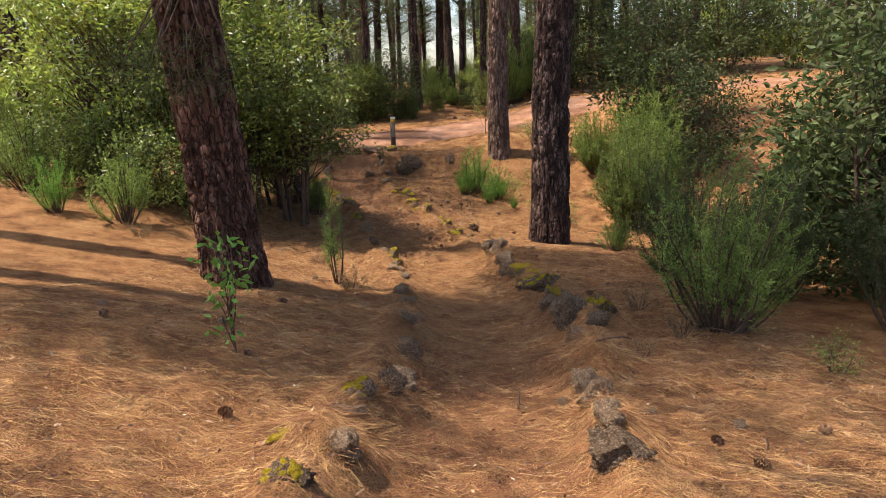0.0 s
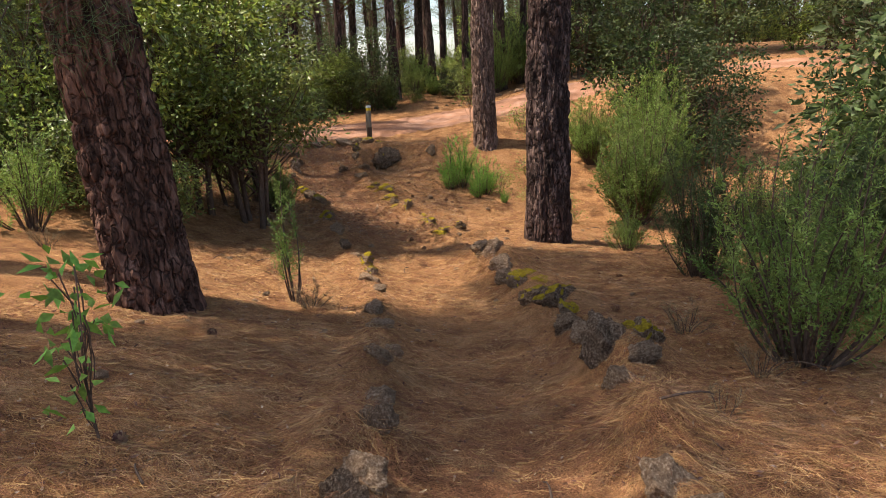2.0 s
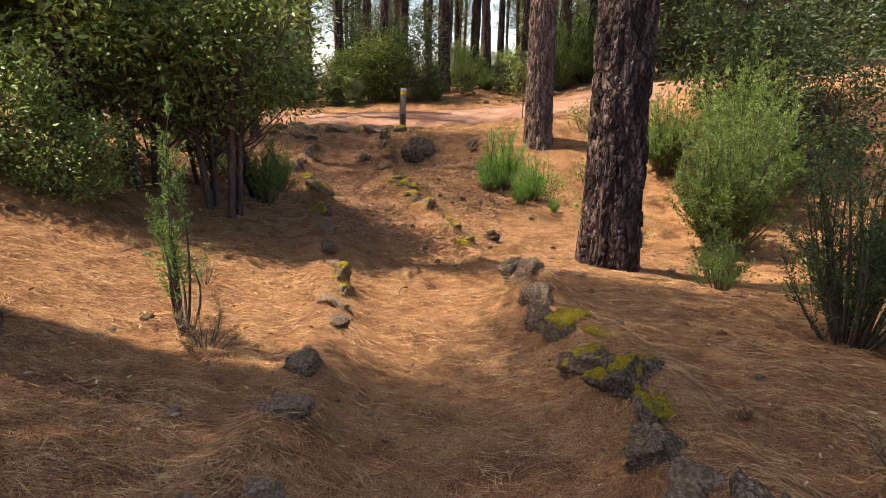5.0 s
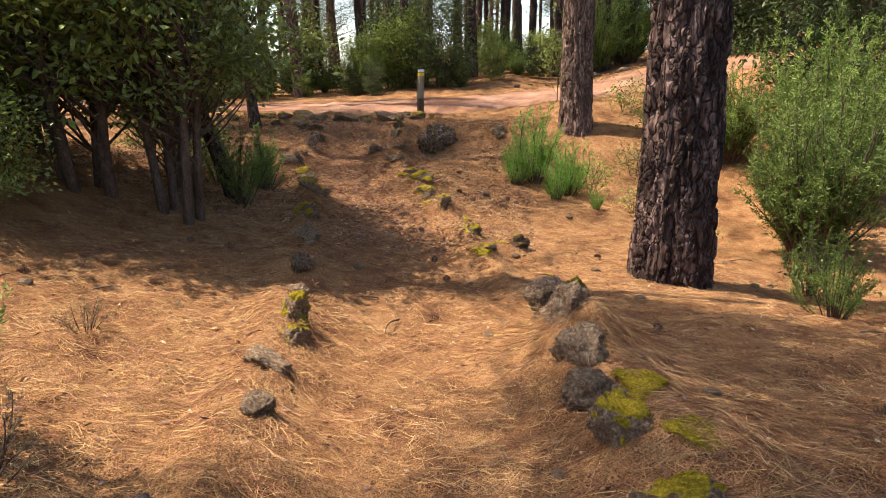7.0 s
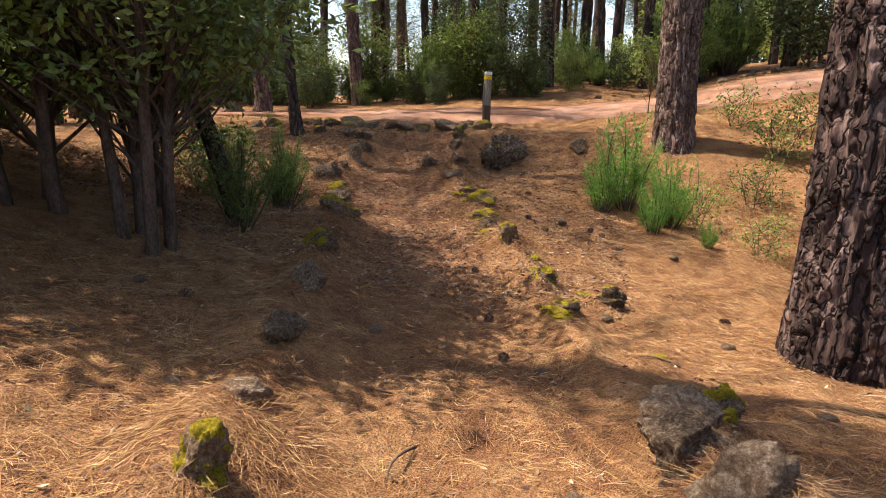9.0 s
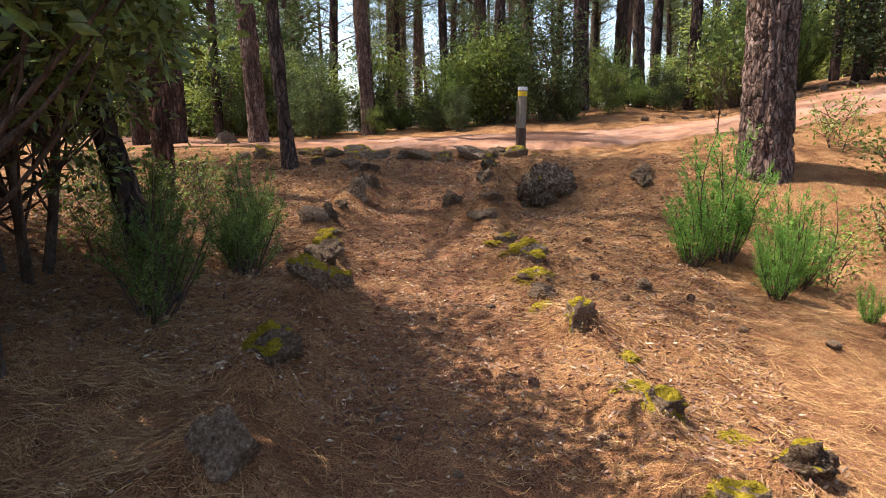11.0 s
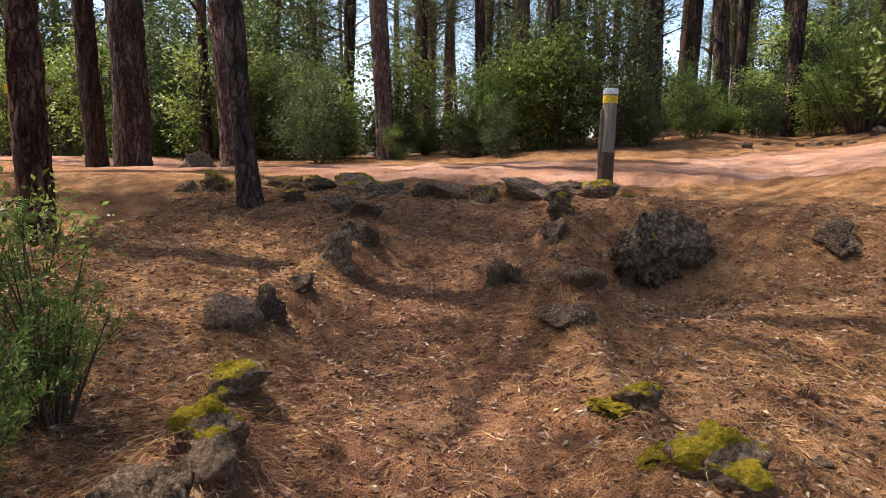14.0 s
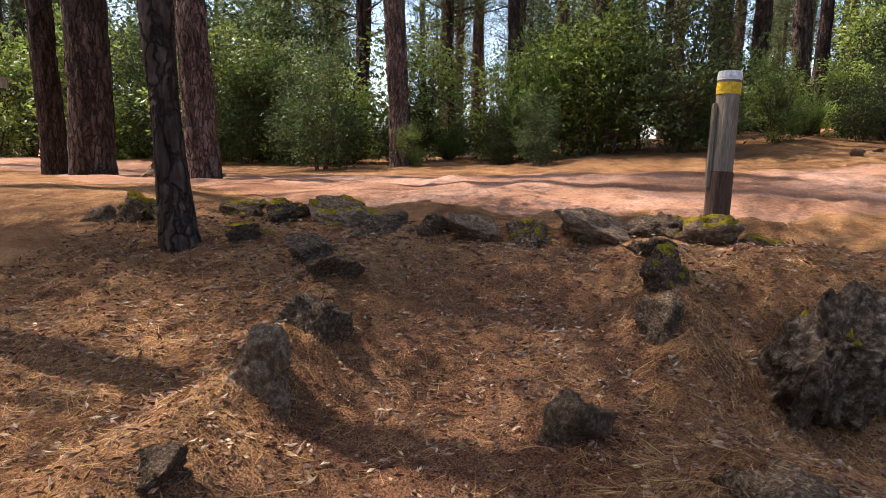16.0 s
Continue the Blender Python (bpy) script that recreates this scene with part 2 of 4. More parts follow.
# swellings of the litter over buried stones: x, y, height, radius
HUMPS = [(-0.75, 3.4, 0.14, 0.3), (-0.55, 4.4, 0.16, 0.3), (-0.5, 5.6, 0.13, 0.3), (-0.55, 7.0, 0.12, 0.33), (1.05, 3.9, 0.12, 0.3), (1.25, 5.5, 0.20, 0.36),
         (1.55, 7.1, 0.12, 0.5), (1.4, 8.8, 0.14, 0.4), (1.3, 10.0, 0.13, 0.4), (1.1, 11.6, 0.22, 0.42), (-1.2, 11.8, 0.1, 0.35), (-0.5, 16.8, 0.14, 0.4),
         (-2.0, 20.5, 0.19, 0.36), (-1.2, 21.55, -0.38, 0.6), (-1.4, 22.7, 0.16, 0.5), (0.1, 21.7, -0.12, 0.4), (-1.5, 12.6, -0.08, 0.6), (-2.5, 16.4, 0.12, 0.4), (-3.7, 20.0, 0.08, 0.35), (0.0, 22.5, 0.15, 0.6)]

# stones edging the path: x, y, width, depth, height, dark, mossy
LEFT = [(-0.79, 2.72, 0.3, 0.26, 0.2, 1, 1), (-0.62, 3.19, 0.22, 0.3, 0.2, 0, 0), (-0.66, 3.75, 0.26, 0.34, 0.2, 0, 0), (-0.63, 4.16, 0.3, 0.28, 0.24, 0, 1), (-0.46, 4.45, 0.31, 0.27, 0.28, 1, 0), (-0.42, 5.0, 0.3, 0.4, 0.24, 0, 0),
        (-0.36, 5.54, 0.26, 0.3, 0.31, 0, 0), (-0.42, 6.2, 0.3, 0.4, 0.24, 0, 0), (-0.47, 6.86, 0.28, 0.3, 0.25, 0, 0), (-0.42, 7.3, 0.26, 0.26, 0.2, 0, 0), (-0.55, 8.1, 0.3, 0.4, 0.2, 0, 0), (-0.66, 8.9, 0.26, 0.3, 0.18, 0, 0),
        (-0.72, 10.1, 0.26, 0.2, 0.18, 0, 0), (-0.86, 10.7, 0.3, 0.4, 0.2, 0, 0), (-1.02, 11.5, 0.26, 0.28, 0.3, 0, 1), (-0.92, 11.23, 0.28, 0.26, 0.2, 0, 1), (-1.25, 12.3, 0.3, 0.4, 0.2, 0, 0), (-1.55, 13.3, 0.3, 0.5, 0.3, 0, 0), (-1.8, 14.3, 0.3, 0.4, 0.3, 0, 0), (-2.1, 15.3, 0.34, 0.4, 0.3, 0, 1)]
LEFT2 = [(-2.42, 16.44, 0.44, 0.4, 0.34, 0, 1), (-2.46, 16.85, 0.34, 0.4, 0.3, 0, 0), (-2.57, 17.17, 0.32, 0.3, 0.28, 0, 1), (-2.85, 17.51, 0.40, 0.36, 0.36, 1, 0), (-2.92, 17.85, 0.3, 0.3, 0.26, 0, 0), (-3.03, 18.09, 0.32, 0.3, 0.28, 0, 1), (-3.3, 18.6, 0.36, 0.4, 0.2, 0, 1),
         (-3.75, 19.28, 0.46, 0.36, 0.30, 0, 0), (-3.66, 19.56, 0.28, 0.3, 0.26, 1, 0), (-3.70, 20.05, 0.26, 0.22, 0.2, 1, 0), (-3.80, 20.76, 0.42, 0.36, 0.36, 0, 0), (-3.84, 21.28, 0.42, 0.36, 0.38, 1, 0), (-4.0, 21.8, 0.42, 0.35, 0.26, 1, 0), (-4.41, 22.39, 0.53, 0.45, 0.26, 1, 0)]
RIGHT = [(0.94, 3.29, 0.42, 0.4, 0.30, 1, 0), (0.97, 3.75, 0.24, 0.34, 0.22, 0, 0), (0.97, 4.1, 0.22, 0.34, 0.24, 0, 0), (1.02, 4.6, 0.3, 0.4, 0.28, 0, 0), (1.4, 4.35, 0.2, 0.16, 0.1, 0, 0), (1.3, 6.2, 0.3, 0.3, 0.24, 0, 0),
         (1.35, 6.81, 0.46, 0.42, 0.52, 1, 0), (1.68, 6.86, 0.36, 0.36, 0.40, 1, 1), (1.54, 6.5, 0.38, 0.33, 0.24, 0, 0), (1.33, 7.45, 0.36, 0.34, 0.28, 0, 0), (1.31, 7.89, 0.40, 0.36, 0.32, 1, 0), (1.38, 8.3, 0.34, 0.34, 0.26, 0, 1), (1.36, 8.75, 0.52, 0.44, 0.36, 1, 1), (1.22, 9.4, 0.4, 0.45, 0.3, 0, 1),
         (1.10, 10.05, 0.34, 0.4, 0.30, 0, 1), (1.04, 10.6, 0.36, 0.45, 0.3, 0, 0), (0.97, 11.15, 0.40, 0.4, 0.36, 0, 0), (0.92, 11.7, 0.42, 0.42, 0.34, 0, 0), (0.86, 12.25, 0.46, 0.45, 0.36, 1, 0), (0.85, 12.7, 0.52, 0.42, 0.34, 0, 0), (1.11, 13.0, 0.24, 0.24, 0.28, 0, 1)]
RIGHT2 = [(0.25, 14.75, 0.38, 0.3, 0.2, 0, 1), (0.58, 15.24, 0.36, 0.31, 0.24, 1, 1), (-0.02, 15.6, 0.3, 0.3, 0.16, 0, 1), (-0.51, 16.62, 0.3, 0.28, 0.24, 0, 1), (-0.84, 17.51, 0.28, 0.25, 0.18, 1, 0), (-0.95, 18.0, 0.3, 0.4, 0.22, 0, 1), (-1.09, 18.62, 0.44, 0.38, 0.32, 0, 1), (0.0, 18.4, 0.22, 0.18, 0.14, 0, 0),
          (-1.42, 19.16, 0.27, 0.24, 0.2, 0, 1), (-1.85, 20.12, 0.40, 0.30, 0.14, 0, 0), (-2.42, 21.0, 0.22, 0.36, 0.40, 0, 0), (-1.77, 20.36, 0.36, 0.3, 0.26, 1, 0), (-2.12, 21.84, 0.36, 0.3, 0.28, 1, 0), (-2.11, 22.14, 0.38, 0.32, 0.26, 1, 1), (-2.2, 22.6, 0.34, 0.3, 0.22, 1, 0), (0.13, 22.06, 0.6, 0.4, 0.26, 1, 0)]
for sx, sy, sw, sd, sh, sdark, smoss in LEFT + LEFT2 + RIGHT + RIGHT2:
    HUMPS.append((sx, sy, 0.24 * sh, 0.62 * max(sw, sd)))


def path_of(y):
    return hermite(PATH_Y, PATH_X, y), hermite(PATH_Y, PATH_W, y)


def tread_of(x, y):
    c, w = path_of(y)
    d = np.abs(x - c) / w
    return hermite([0, 6, 9, 12.5, 15, 24], [0.75, 0.7, 0.35, 0.4, 0.72, 0.78], y) * np.clip((1.3 - d) * 1.7, 0, 1) * np.clip((24 - y) / 1.0, 0, 1)


def ground(x, y):
    x, y = np.asarray(x, float), np.asarray(y, float)
    flat_x, flat_y = x.ravel(), y.ravel()
    rows = hermite(GY, GZ, flat_y)                      # n x 8
    k = np.asarray(GX, float)
    q = np.clip(flat_x, k[0], k[-1])
    i = np.clip(np.searchsorted(k, q) - 1, 0, len(k) - 2)
    tan = np.gradient(rows, k, axis=1) * 0.9
    n = np.arange(len(q))
    h = k[i + 1] - k[i]
    u = (q - k[i]) / h
    z = ((2 * u**3 - 3 * u**2 + 1) * rows[n, i] + (u**3 - 2 * u**2 + u) * h * tan[n, i]
         + (3 * u**2 - 2 * u**3) * rows[n, i + 1] + (u**3 - u**2) * h * tan[n, i + 1])
    c, w = path_of(flat_y)
    side = (flat_x - c) / w
    on = np.clip((23.2 - flat_y) / 1.0, 0, 1)
    z = z + on * (0.09 * np.exp(-((np.abs(side) - 1.15) / 0.22) ** 2) - 0.10 * np.exp(-(side / 0.8) ** 4))
    for hx, hy, hh, hr in HUMPS:
        z = z + hh * np.exp(-((flat_x - hx) ** 2 + (flat_y - hy) ** 2) / hr**2)
    fine = np.clip(1.3 - np.abs(side) * 0.15, 0.35, 1)
    z = z + 0.16 * (vnoise(flat_x * 0.55, flat_y * 0.55, seed=1) - 0.5) * np.clip(np.abs(side) - 1, 0, 1) * np.clip((25.5 - flat_y) / 2, 0.25, 1)
    z = z + (0.075 * (vnoise(flat_x * 2.3, flat_y * 2.3, seed=2) - 0.5) + 0.045 * (vnoise(flat_x * 6.5, flat_y * 6.5, seed=3) - 0.5)
             + 0.018 * (vnoise(flat_x * 15, flat_y * 15, seed=4) - 0.5)) * fine
    return z.reshape(x.shape)


def gz(x, y):
    return float(ground(np.array([x]), np.array([y]))[0])


def mesh_of(name, verts, faces, mat, smooth=False):
    """A mesh from numpy arrays: verts n x 3, faces m x 3 or m x 4."""
    me = bpy.data.meshes.new(name)
    verts, faces = np.asarray(verts, np.float32), np.asarray(faces, np.int32)
    k = faces.shape[1]
    me.vertices.add(len(verts)), me.loops.add(faces.size), me.polygons.add(len(faces))
    me.vertices.foreach_set("co", verts.ravel())
    me.loops.foreach_set("vertex_index", faces.ravel())
    me.polygons.foreach_set("loop_start", np.arange(0, faces.size, k, dtype=np.int32))
    me.polygons.foreach_set("loop_total", np.full(len(faces), k, np.int32))
    if smooth:
        me.polygons.foreach_set("use_smooth", np.ones(len(faces), bool))
    me.update(calc_edges=True)
    me.materials.append(mat)
    return me


def part_mesh(name, me, parent, label=""):
    ob = new(name, me)
    ob.parent = parent
    if label:
        ob["label"] = label
    return ob


def part(name, bm, mat, parent, label="", smooth=False):
    me = bpy.data.meshes.new(name)
    bm.to_mesh(me)
    bm.free()
    me.materials.append(mat)
    for p in me.polygons:
        p.use_smooth = smooth
    return part_mesh(name, me, parent, label)


def grid_faces(rows, cols, wrap=False):
    r, c = np.meshgrid(np.arange(rows - 1), np.arange(cols if wrap else cols - 1), indexing="ij")
    a = r * cols + c
    b = r * cols + (c + 1) % cols
    return np.stack([a.ravel(), b.ravel(), (b + cols).ravel(), (a + cols).ravel()], 1)


def spaced(near0, near1, step, far):
    mid = np.arange(near0, near1, step)
    out = [near1]
    d = step
    while out[-1] < far:
        d *= 1.18
        out.append(out[-1] + d)
    back = [near0]
    d = step
    while back[-1] > -far:
        d *= 1.18
        back.append(back[-1] - d)
    return np.concatenate([back[:0:-1], mid, out])


xs, ys = spaced(-6.5, 5.0, 0.085, 900), spaced(0.5, 26.0, 0.085, 900)
XX, YY = np.meshgrid(xs, ys)
ZZ = ground(XX, YY)
me = mesh_of("ground", np.stack([XX.ravel(), YY.ravel(), ZZ.ravel()], 1), grid_faces(len(ys), len(xs)), M["ground"], True)
at = me.attributes.new("tread", "FLOAT", "POINT")
at.data.foreach_set("value", tread_of(XX.ravel(), YY.ravel()).astype(np.float32))
tagged(new("ground", me), "forest floor covered with dry orange-brown pine needles", "ground", kind="structure")

# the dirt track across the end of the path
rx = np.arange(-40, 30, 0.16)
ry, rw = hermite(ROAD_X, ROAD_Y, rx), hermite(ROAD_X, ROAD_W, rx)
across = np.linspace(-1, 1, 25)
RX = np.repeat(rx[:, None], 25, 1)
wob = 0.35 * (vnoise(rx * 0.9, rx * 0, seed=11) - 0.5) + 0.2 * (vnoise(rx * 2.7, rx * 0, seed=12) - 0.5)
wob2 = 0.35 * (vnoise(rx * 0.8, rx * 0 + 9, seed=13) - 0.5)
RY = ry[:, None] + across[None, :] * rw[:, None] + wob[:, None] * (across < 0) + wob2[:, None] * (across > 0)
RZ = ground(RX, RY) + 0.03 - 0.10 * np.abs(across)[None, :] ** 8 + 0.02 * (vnoise(RX * 3, RY * 3, seed=5) - 0.5)
me = mesh_of("road", np.stack([RX.ravel(), RY.ravel(), RZ.ravel()], 1), grid_faces(len(rx), 25), M["road"], True)
tagged(new("road", me), "dusty pinkish dirt track crossing the pine wood", "road", kind="structure")


# ---- foliage and wood builders ----
def leaf_mesh(name, pos, way, length, width, mat, fold=0.25):
    """Many folded leaves: pos and way n x 3; each is a rhomb of two triangles."""
    n = len(pos)
    way = way / np.maximum(np.linalg.norm(way, axis=1, keepdims=True), 1e-6)
    side = np.cross(way, rng.normal(size=(n, 3)))
    side /= np.maximum(np.linalg.norm(side, axis=1, keepdims=True), 1e-6)
    up = np.cross(side, way)
    length = np.broadcast_to(length, (n,))[:, None]
    width = np.broadcast_to(width, (n,))[:, None]
    mid = pos + way * length * 0.45
    v = np.stack([pos, mid + side * width / 2 + up * width * fold, pos + way * length, mid - side * width / 2 + up * width * fold], 1).reshape(-1, 3)
    b = np.arange(n)[:, None] * 4
    f = np.concatenate([b + [[0, 1, 2]], b + [[0, 2, 3]]], 0)
    return mesh_of(name, v, f, mat)


def tubes(name, lines, mat, sides=6):
    """Limbs: each line is (points n x 3, radii n)."""
    vs, fs, base = [], [], 0
    ang = np.arange(sides) * 2 * math.pi / sides
    for pts, rad in lines:
        pts = np.asarray(pts, float)
        d = np.gradient(pts, axis=0)
        d /= np.maximum(np.linalg.norm(d, axis=1, keepdims=True), 1e-6)
        ref = np.where(np.abs(d[:, 2:3]) > 0.9, np.array([[1.0, 0, 0]]), np.array([[0, 0, 1.0]]))
        a = np.cross(d, ref)
        a /= np.linalg.norm(a, axis=1, keepdims=True)
        b = np.cross(d, a)
        ring = pts[:, None] + (a[:, None] * np.cos(ang)[None, :, None] + b[:, None] * np.sin(ang)[None, :, None]) * np.asarray(rad)[:, None, None]
        vs.append(ring.reshape(-1, 3))
        fs.append(grid_faces(len(pts), sides, True) + base)
        base += len(pts) * sides
    return mesh_of(name, np.concatenate(vs), np.concatenate(fs), mat, True)


def bent(p0, p1, n=7, bow=0.15, rise=0.0):
    u = np.linspace(0, 1, n)[:, None]
    p0, p1 = np.asarray(p0, float), np.asarray(p1, float)
    d = np.linalg.norm(p1 - p0)
    off = rng.normal(size=3) * bow * d
    off[2] += rise * d
    return p0 + (p1 - p0) * u + off * (u * (1 - u)) * 2


def heath_meshes(height, spread, plumes, mat, leaf=0.05, density=130, low=0.1, fluff=1.0):
    """A tree heath: thin upright stems that carry tapering feathery sprays."""
    lines, pos, way, size = [], [], [], []
    for s in range(plumes):
        a, r = rng.uniform(0, 2 * math.pi), spread * math.sqrt(rng.uniform(0.0, 1))
        top = np.array([math.cos(a) * r, math.sin(a) * r, height * rng.uniform(0.4, 1.0) * (1 - 0.4 * (r / spread) ** 2)])
        root = np.array([math.cos(a) * r * 0.2, math.sin(a) * r * 0.2, -0.05])
        c = bent(root, top, 9, 0.12, 0.06)
        lines.append((c, np.linspace(0.005 + 0.005 * height, 0.002, 9)))
        u0 = rng.uniform(low, low + 0.35)
        sprays = max(5, int(density / 16))
        for k in range(sprays):
            u = u0 + (1 - u0) * (k + rng.uniform()) / sprays
            i = min(int(u * 8), 7)
            p = c[i] + (c[i + 1] - c[i]) * (u * 8 - i)
            d = c[i + 1] - c[i]
            d /= np.linalg.norm(d)
            tw = d * 0.75 + rng.normal(size=3) * 0.5 * fluff
            tw[2] = abs(tw[2]) * 0.7 + 0.2
            tw /= np.linalg.norm(tw)
            ln = rng.uniform(0.14, 0.42) * (1.15 - 0.7 * u) * (0.45 + 0.26 * height)
            q = np.linspace(0.05, 1, 22)[:, None]
            pos.append(p + tw * ln * q + np.array([0, 0, 0.22]) * ln * q**2 + rng.normal(size=(22, 3)) * 0.004 * height)
            way.append(tw * 0.75 + rng.normal(size=(22, 3)) * 0.55)
            size.append(1.25 - 0.75 * q[:, 0])
    pos, way, size = np.concatenate(pos), np.concatenate(way), np.concatenate(size)
    return tubes("stem", lines, M["twig"], 5), leaf_mesh("foliage", pos, way, leaf * size * rng.uniform(0.8, 1.3, len(pos)), leaf * 0.24, mat)


def broad_meshes(height, rx_, ry_, clumps, per, mat, leaf=0.08, base=0.25, trunks=3, lean=0.3, thick=0.05, clump_r=0.3, wood=None):
    """A broad-leaved shrub or small tree: limbs to ragged clumps of leaves."""
    lines, pos, way = [], [], []
    starts = []
    for k in range(trunks):
        a = 2 * math.pi * k / trunks + rng.uniform(-0.5, 0.5)
        root = np.array([math.cos(a) * 0.12 * rx_ * (trunks > 1), math.sin(a) * 0.12 * ry_ * (trunks > 1), -0.1])
        top = np.array([math.cos(a) * rx_ * lean, math.sin(a) * ry_ * lean, height * rng.uniform(0.6, 0.8)])
        c = bent(root, top, 10, 0.08)
        lines.append((c, np.linspace(thick, thick * 0.35, 10)))
        starts.append(c)
    for _ in range(clumps):
        a, e = rng.uniform(0, 2 * math.pi), rng.uniform(-1, 1)
        rr = rng.uniform(0.45, 1.0) ** 0.6
        p = np.array([math.cos(a) * rx_ * rr * math.sqrt(1 - e * e * 0.85), math.sin(a) * ry_ * rr * math.sqrt(1 - e * e * 0.85),
                      height * (base + (1 - base) * (0.5 + 0.5 * e * rr))])
        p *= 1 + 0.10 * rng.normal()
        c = starts[rng.integers(len(starts))]
        j = int(np.clip((p[2] / height) * 7, 2, 8))
        lines.append((bent(c[j], p, 5, 0.12), np.linspace(thick * 0.28, 0.004, 5)))
        n = int(per * rng.uniform(0.5, 1.4))
        g = rng.normal(size=(n, 3)) * np.array([clump_r, clump_r, clump_r * 0.6])
        pos.append(p + g)
        way.append(g * 1.2 + rng.normal(size=(n, 3)) * clump_r + np.array([0, 0, -0.1 * clump_r]))
    pos, way = np.concatenate(pos), np.concatenate(way)
    return tubes("limb", lines, wood or M["twig"], 6), leaf_mesh("foliage", pos, way, leaf * rng.uniform(0.6, 1.25, len(pos)), leaf * 0.45 * rng.uniform(0.7, 1.2, len(pos)), mat)


def plant(name, meshes, x, y, label, category, turn=0.0, size=1.0, group="", z=None, lean=(0, 0)):
    e = new(name)
    e.matrix_basis = pose(x, y, gz(x, y) - 0.02 if z is None else z, lean[0], lean[1], turn) @ Matrix.Diagonal((size, size, size, 1))
    tagged(part_mesh("stem" if "stem" in meshes[0].name else "limb", meshes[0], e, "thin brown woody stems"), kind="stuff")
    tagged(part_mesh("foliage", meshes[1], e), kind="stuff")
    return tagged(e, label, category, group)


def trunk_mesh(height, r0, r1, sides, step, flare=0.35, relief=0.03, mat=None, bow=(0.0, 0.0), coarse_from=9.0, seed=0):
    zs = [-0.35]
    while zs[-1] < height:
        zs.append(zs[-1] + (step if zs[-1] < coarse_from else max(step, 0.5)))
    zs = np.array(zs)
    ang = np.arange(sides) * 2 * math.pi / sides
    Z, A = np.meshgrid(zs, ang, indexing="ij")
    r = r0 + (r1 - r0) * np.clip(Z / height, 0, 1)
    toes = 0.6 + 0.8 * vnoise(np.cos(A) * 2.2 + 5, np.sin(A) * 2.2 + 5, seed=seed + 3)
    r = r * (1 + flare * toes * np.exp(-np.clip(Z + 0.35, 0, 9) / 0.42))
    cx, cy = np.cos(A) * r0, np.sin(A) * r0
    warp = 0.5 * vnoise(cx * 5, cy * 5, Z * 2, seed=seed + 1)
    a = vnoise(cx * 13 + warp, cy * 13, Z * 3.2 + warp * 2, seed=seed)
    b = vnoise(cx * 24, cy * 24 + warp, Z * 8.0, seed=seed + 7)
    crack = np.clip(np.abs(a - 0.5) * 5.5, 0, 1) * np.clip(np.abs(b - 0.5) * 7 + 0.25, 0, 1)
    slabs = vnoise(cx * 9, cy * 9, Z * 5, seed=seed + 9)
    r = r + relief * (crack - 0.8) + relief * 0.5 * (slabs - 0.5) + 0.05 * (vnoise(cx * 1.8, cy * 1.8, Z * 0.6, seed=seed + 5) - 0.5) * r0 / 0.4
    u = np.clip(Z, 0, None) / height
    v = np.stack([np.cos(A) * r + bow[0] * u + 0.12 * r0 * np.sin(Z * 0.7 + seed), np.sin(A) * r + bow[1] * u, Z], -1)
    return mesh_of("trunk", v.reshape(-1, 3), grid_faces(len(zs), sides, True), mat or M["bark"], True)


def crown_meshes(low, high, radius, clumps, per, leaf=0.28, bow=(0, 0), height=None, mat=None):
    """A pine's crown: boughs that end in ragged tufts of long needles."""
    lines, pos, way = [], [], []
    hgt = height or high
    for _ in range(clumps):
        h = rng.uniform(low, high)
        a = rng.uniform(0, 2 * math.pi)
        r = radius * (1.05 - 0.75 * ((h - low) / (high - low)) ** 1.5) * rng.uniform(0.35, 1)
        root = np.array([bow[0] * h / hgt, bow[1] * h / hgt, h - 0.25 * r])
        tip = root + np.array([math.cos(a) * r, math.sin(a) * r, 0.35 * r])
        lines.append((bent(root, tip, 5, 0.06), np.linspace(0.045, 0.012, 5)))
        for c in range(3):
            q = root + (tip - root) * (1 - 0.26 * c) + rng.normal(size=3) * 0.18 * c
            n = per // (c + 1)
            g = rng.normal(size=(n, 3)) * np.array([0.42, 0.42, 0.2])
            pos.append(q + g)
            way.append(g + rng.normal(size=(n, 3)) * 0.3 + np.array([0, 0, 0.25]))
    pos, way = np.concatenate(pos), np.concatenate(way)
    return tubes("bough", lines, M["bark"], 5), leaf_mesh("crown", pos, way, leaf * rng.uniform(0.7, 1.2, len(pos)), leaf * 0.10, mat or M["pine"])


def pine(x, y, trunk, crown, label, turn=0.0, size=1.0, group="", lean=(0, 0), sink=0.0):
    e = new("pine_tree")
    e.matrix_basis = pose(x, y, gz(x, y) - sink, lean[0], lean[1], turn) @ Matrix.Diagonal((size, size, size, 1))
    part_mesh("trunk", trunk, e)
    if crown:
        tagged(part_mesh("bough", crown[0], e), kind="stuff")
        tagged(part_mesh("crown", crown[1], e, "dark green tufts of long needles"), kind="stuff")
    return tagged(e, label, "tree", group)


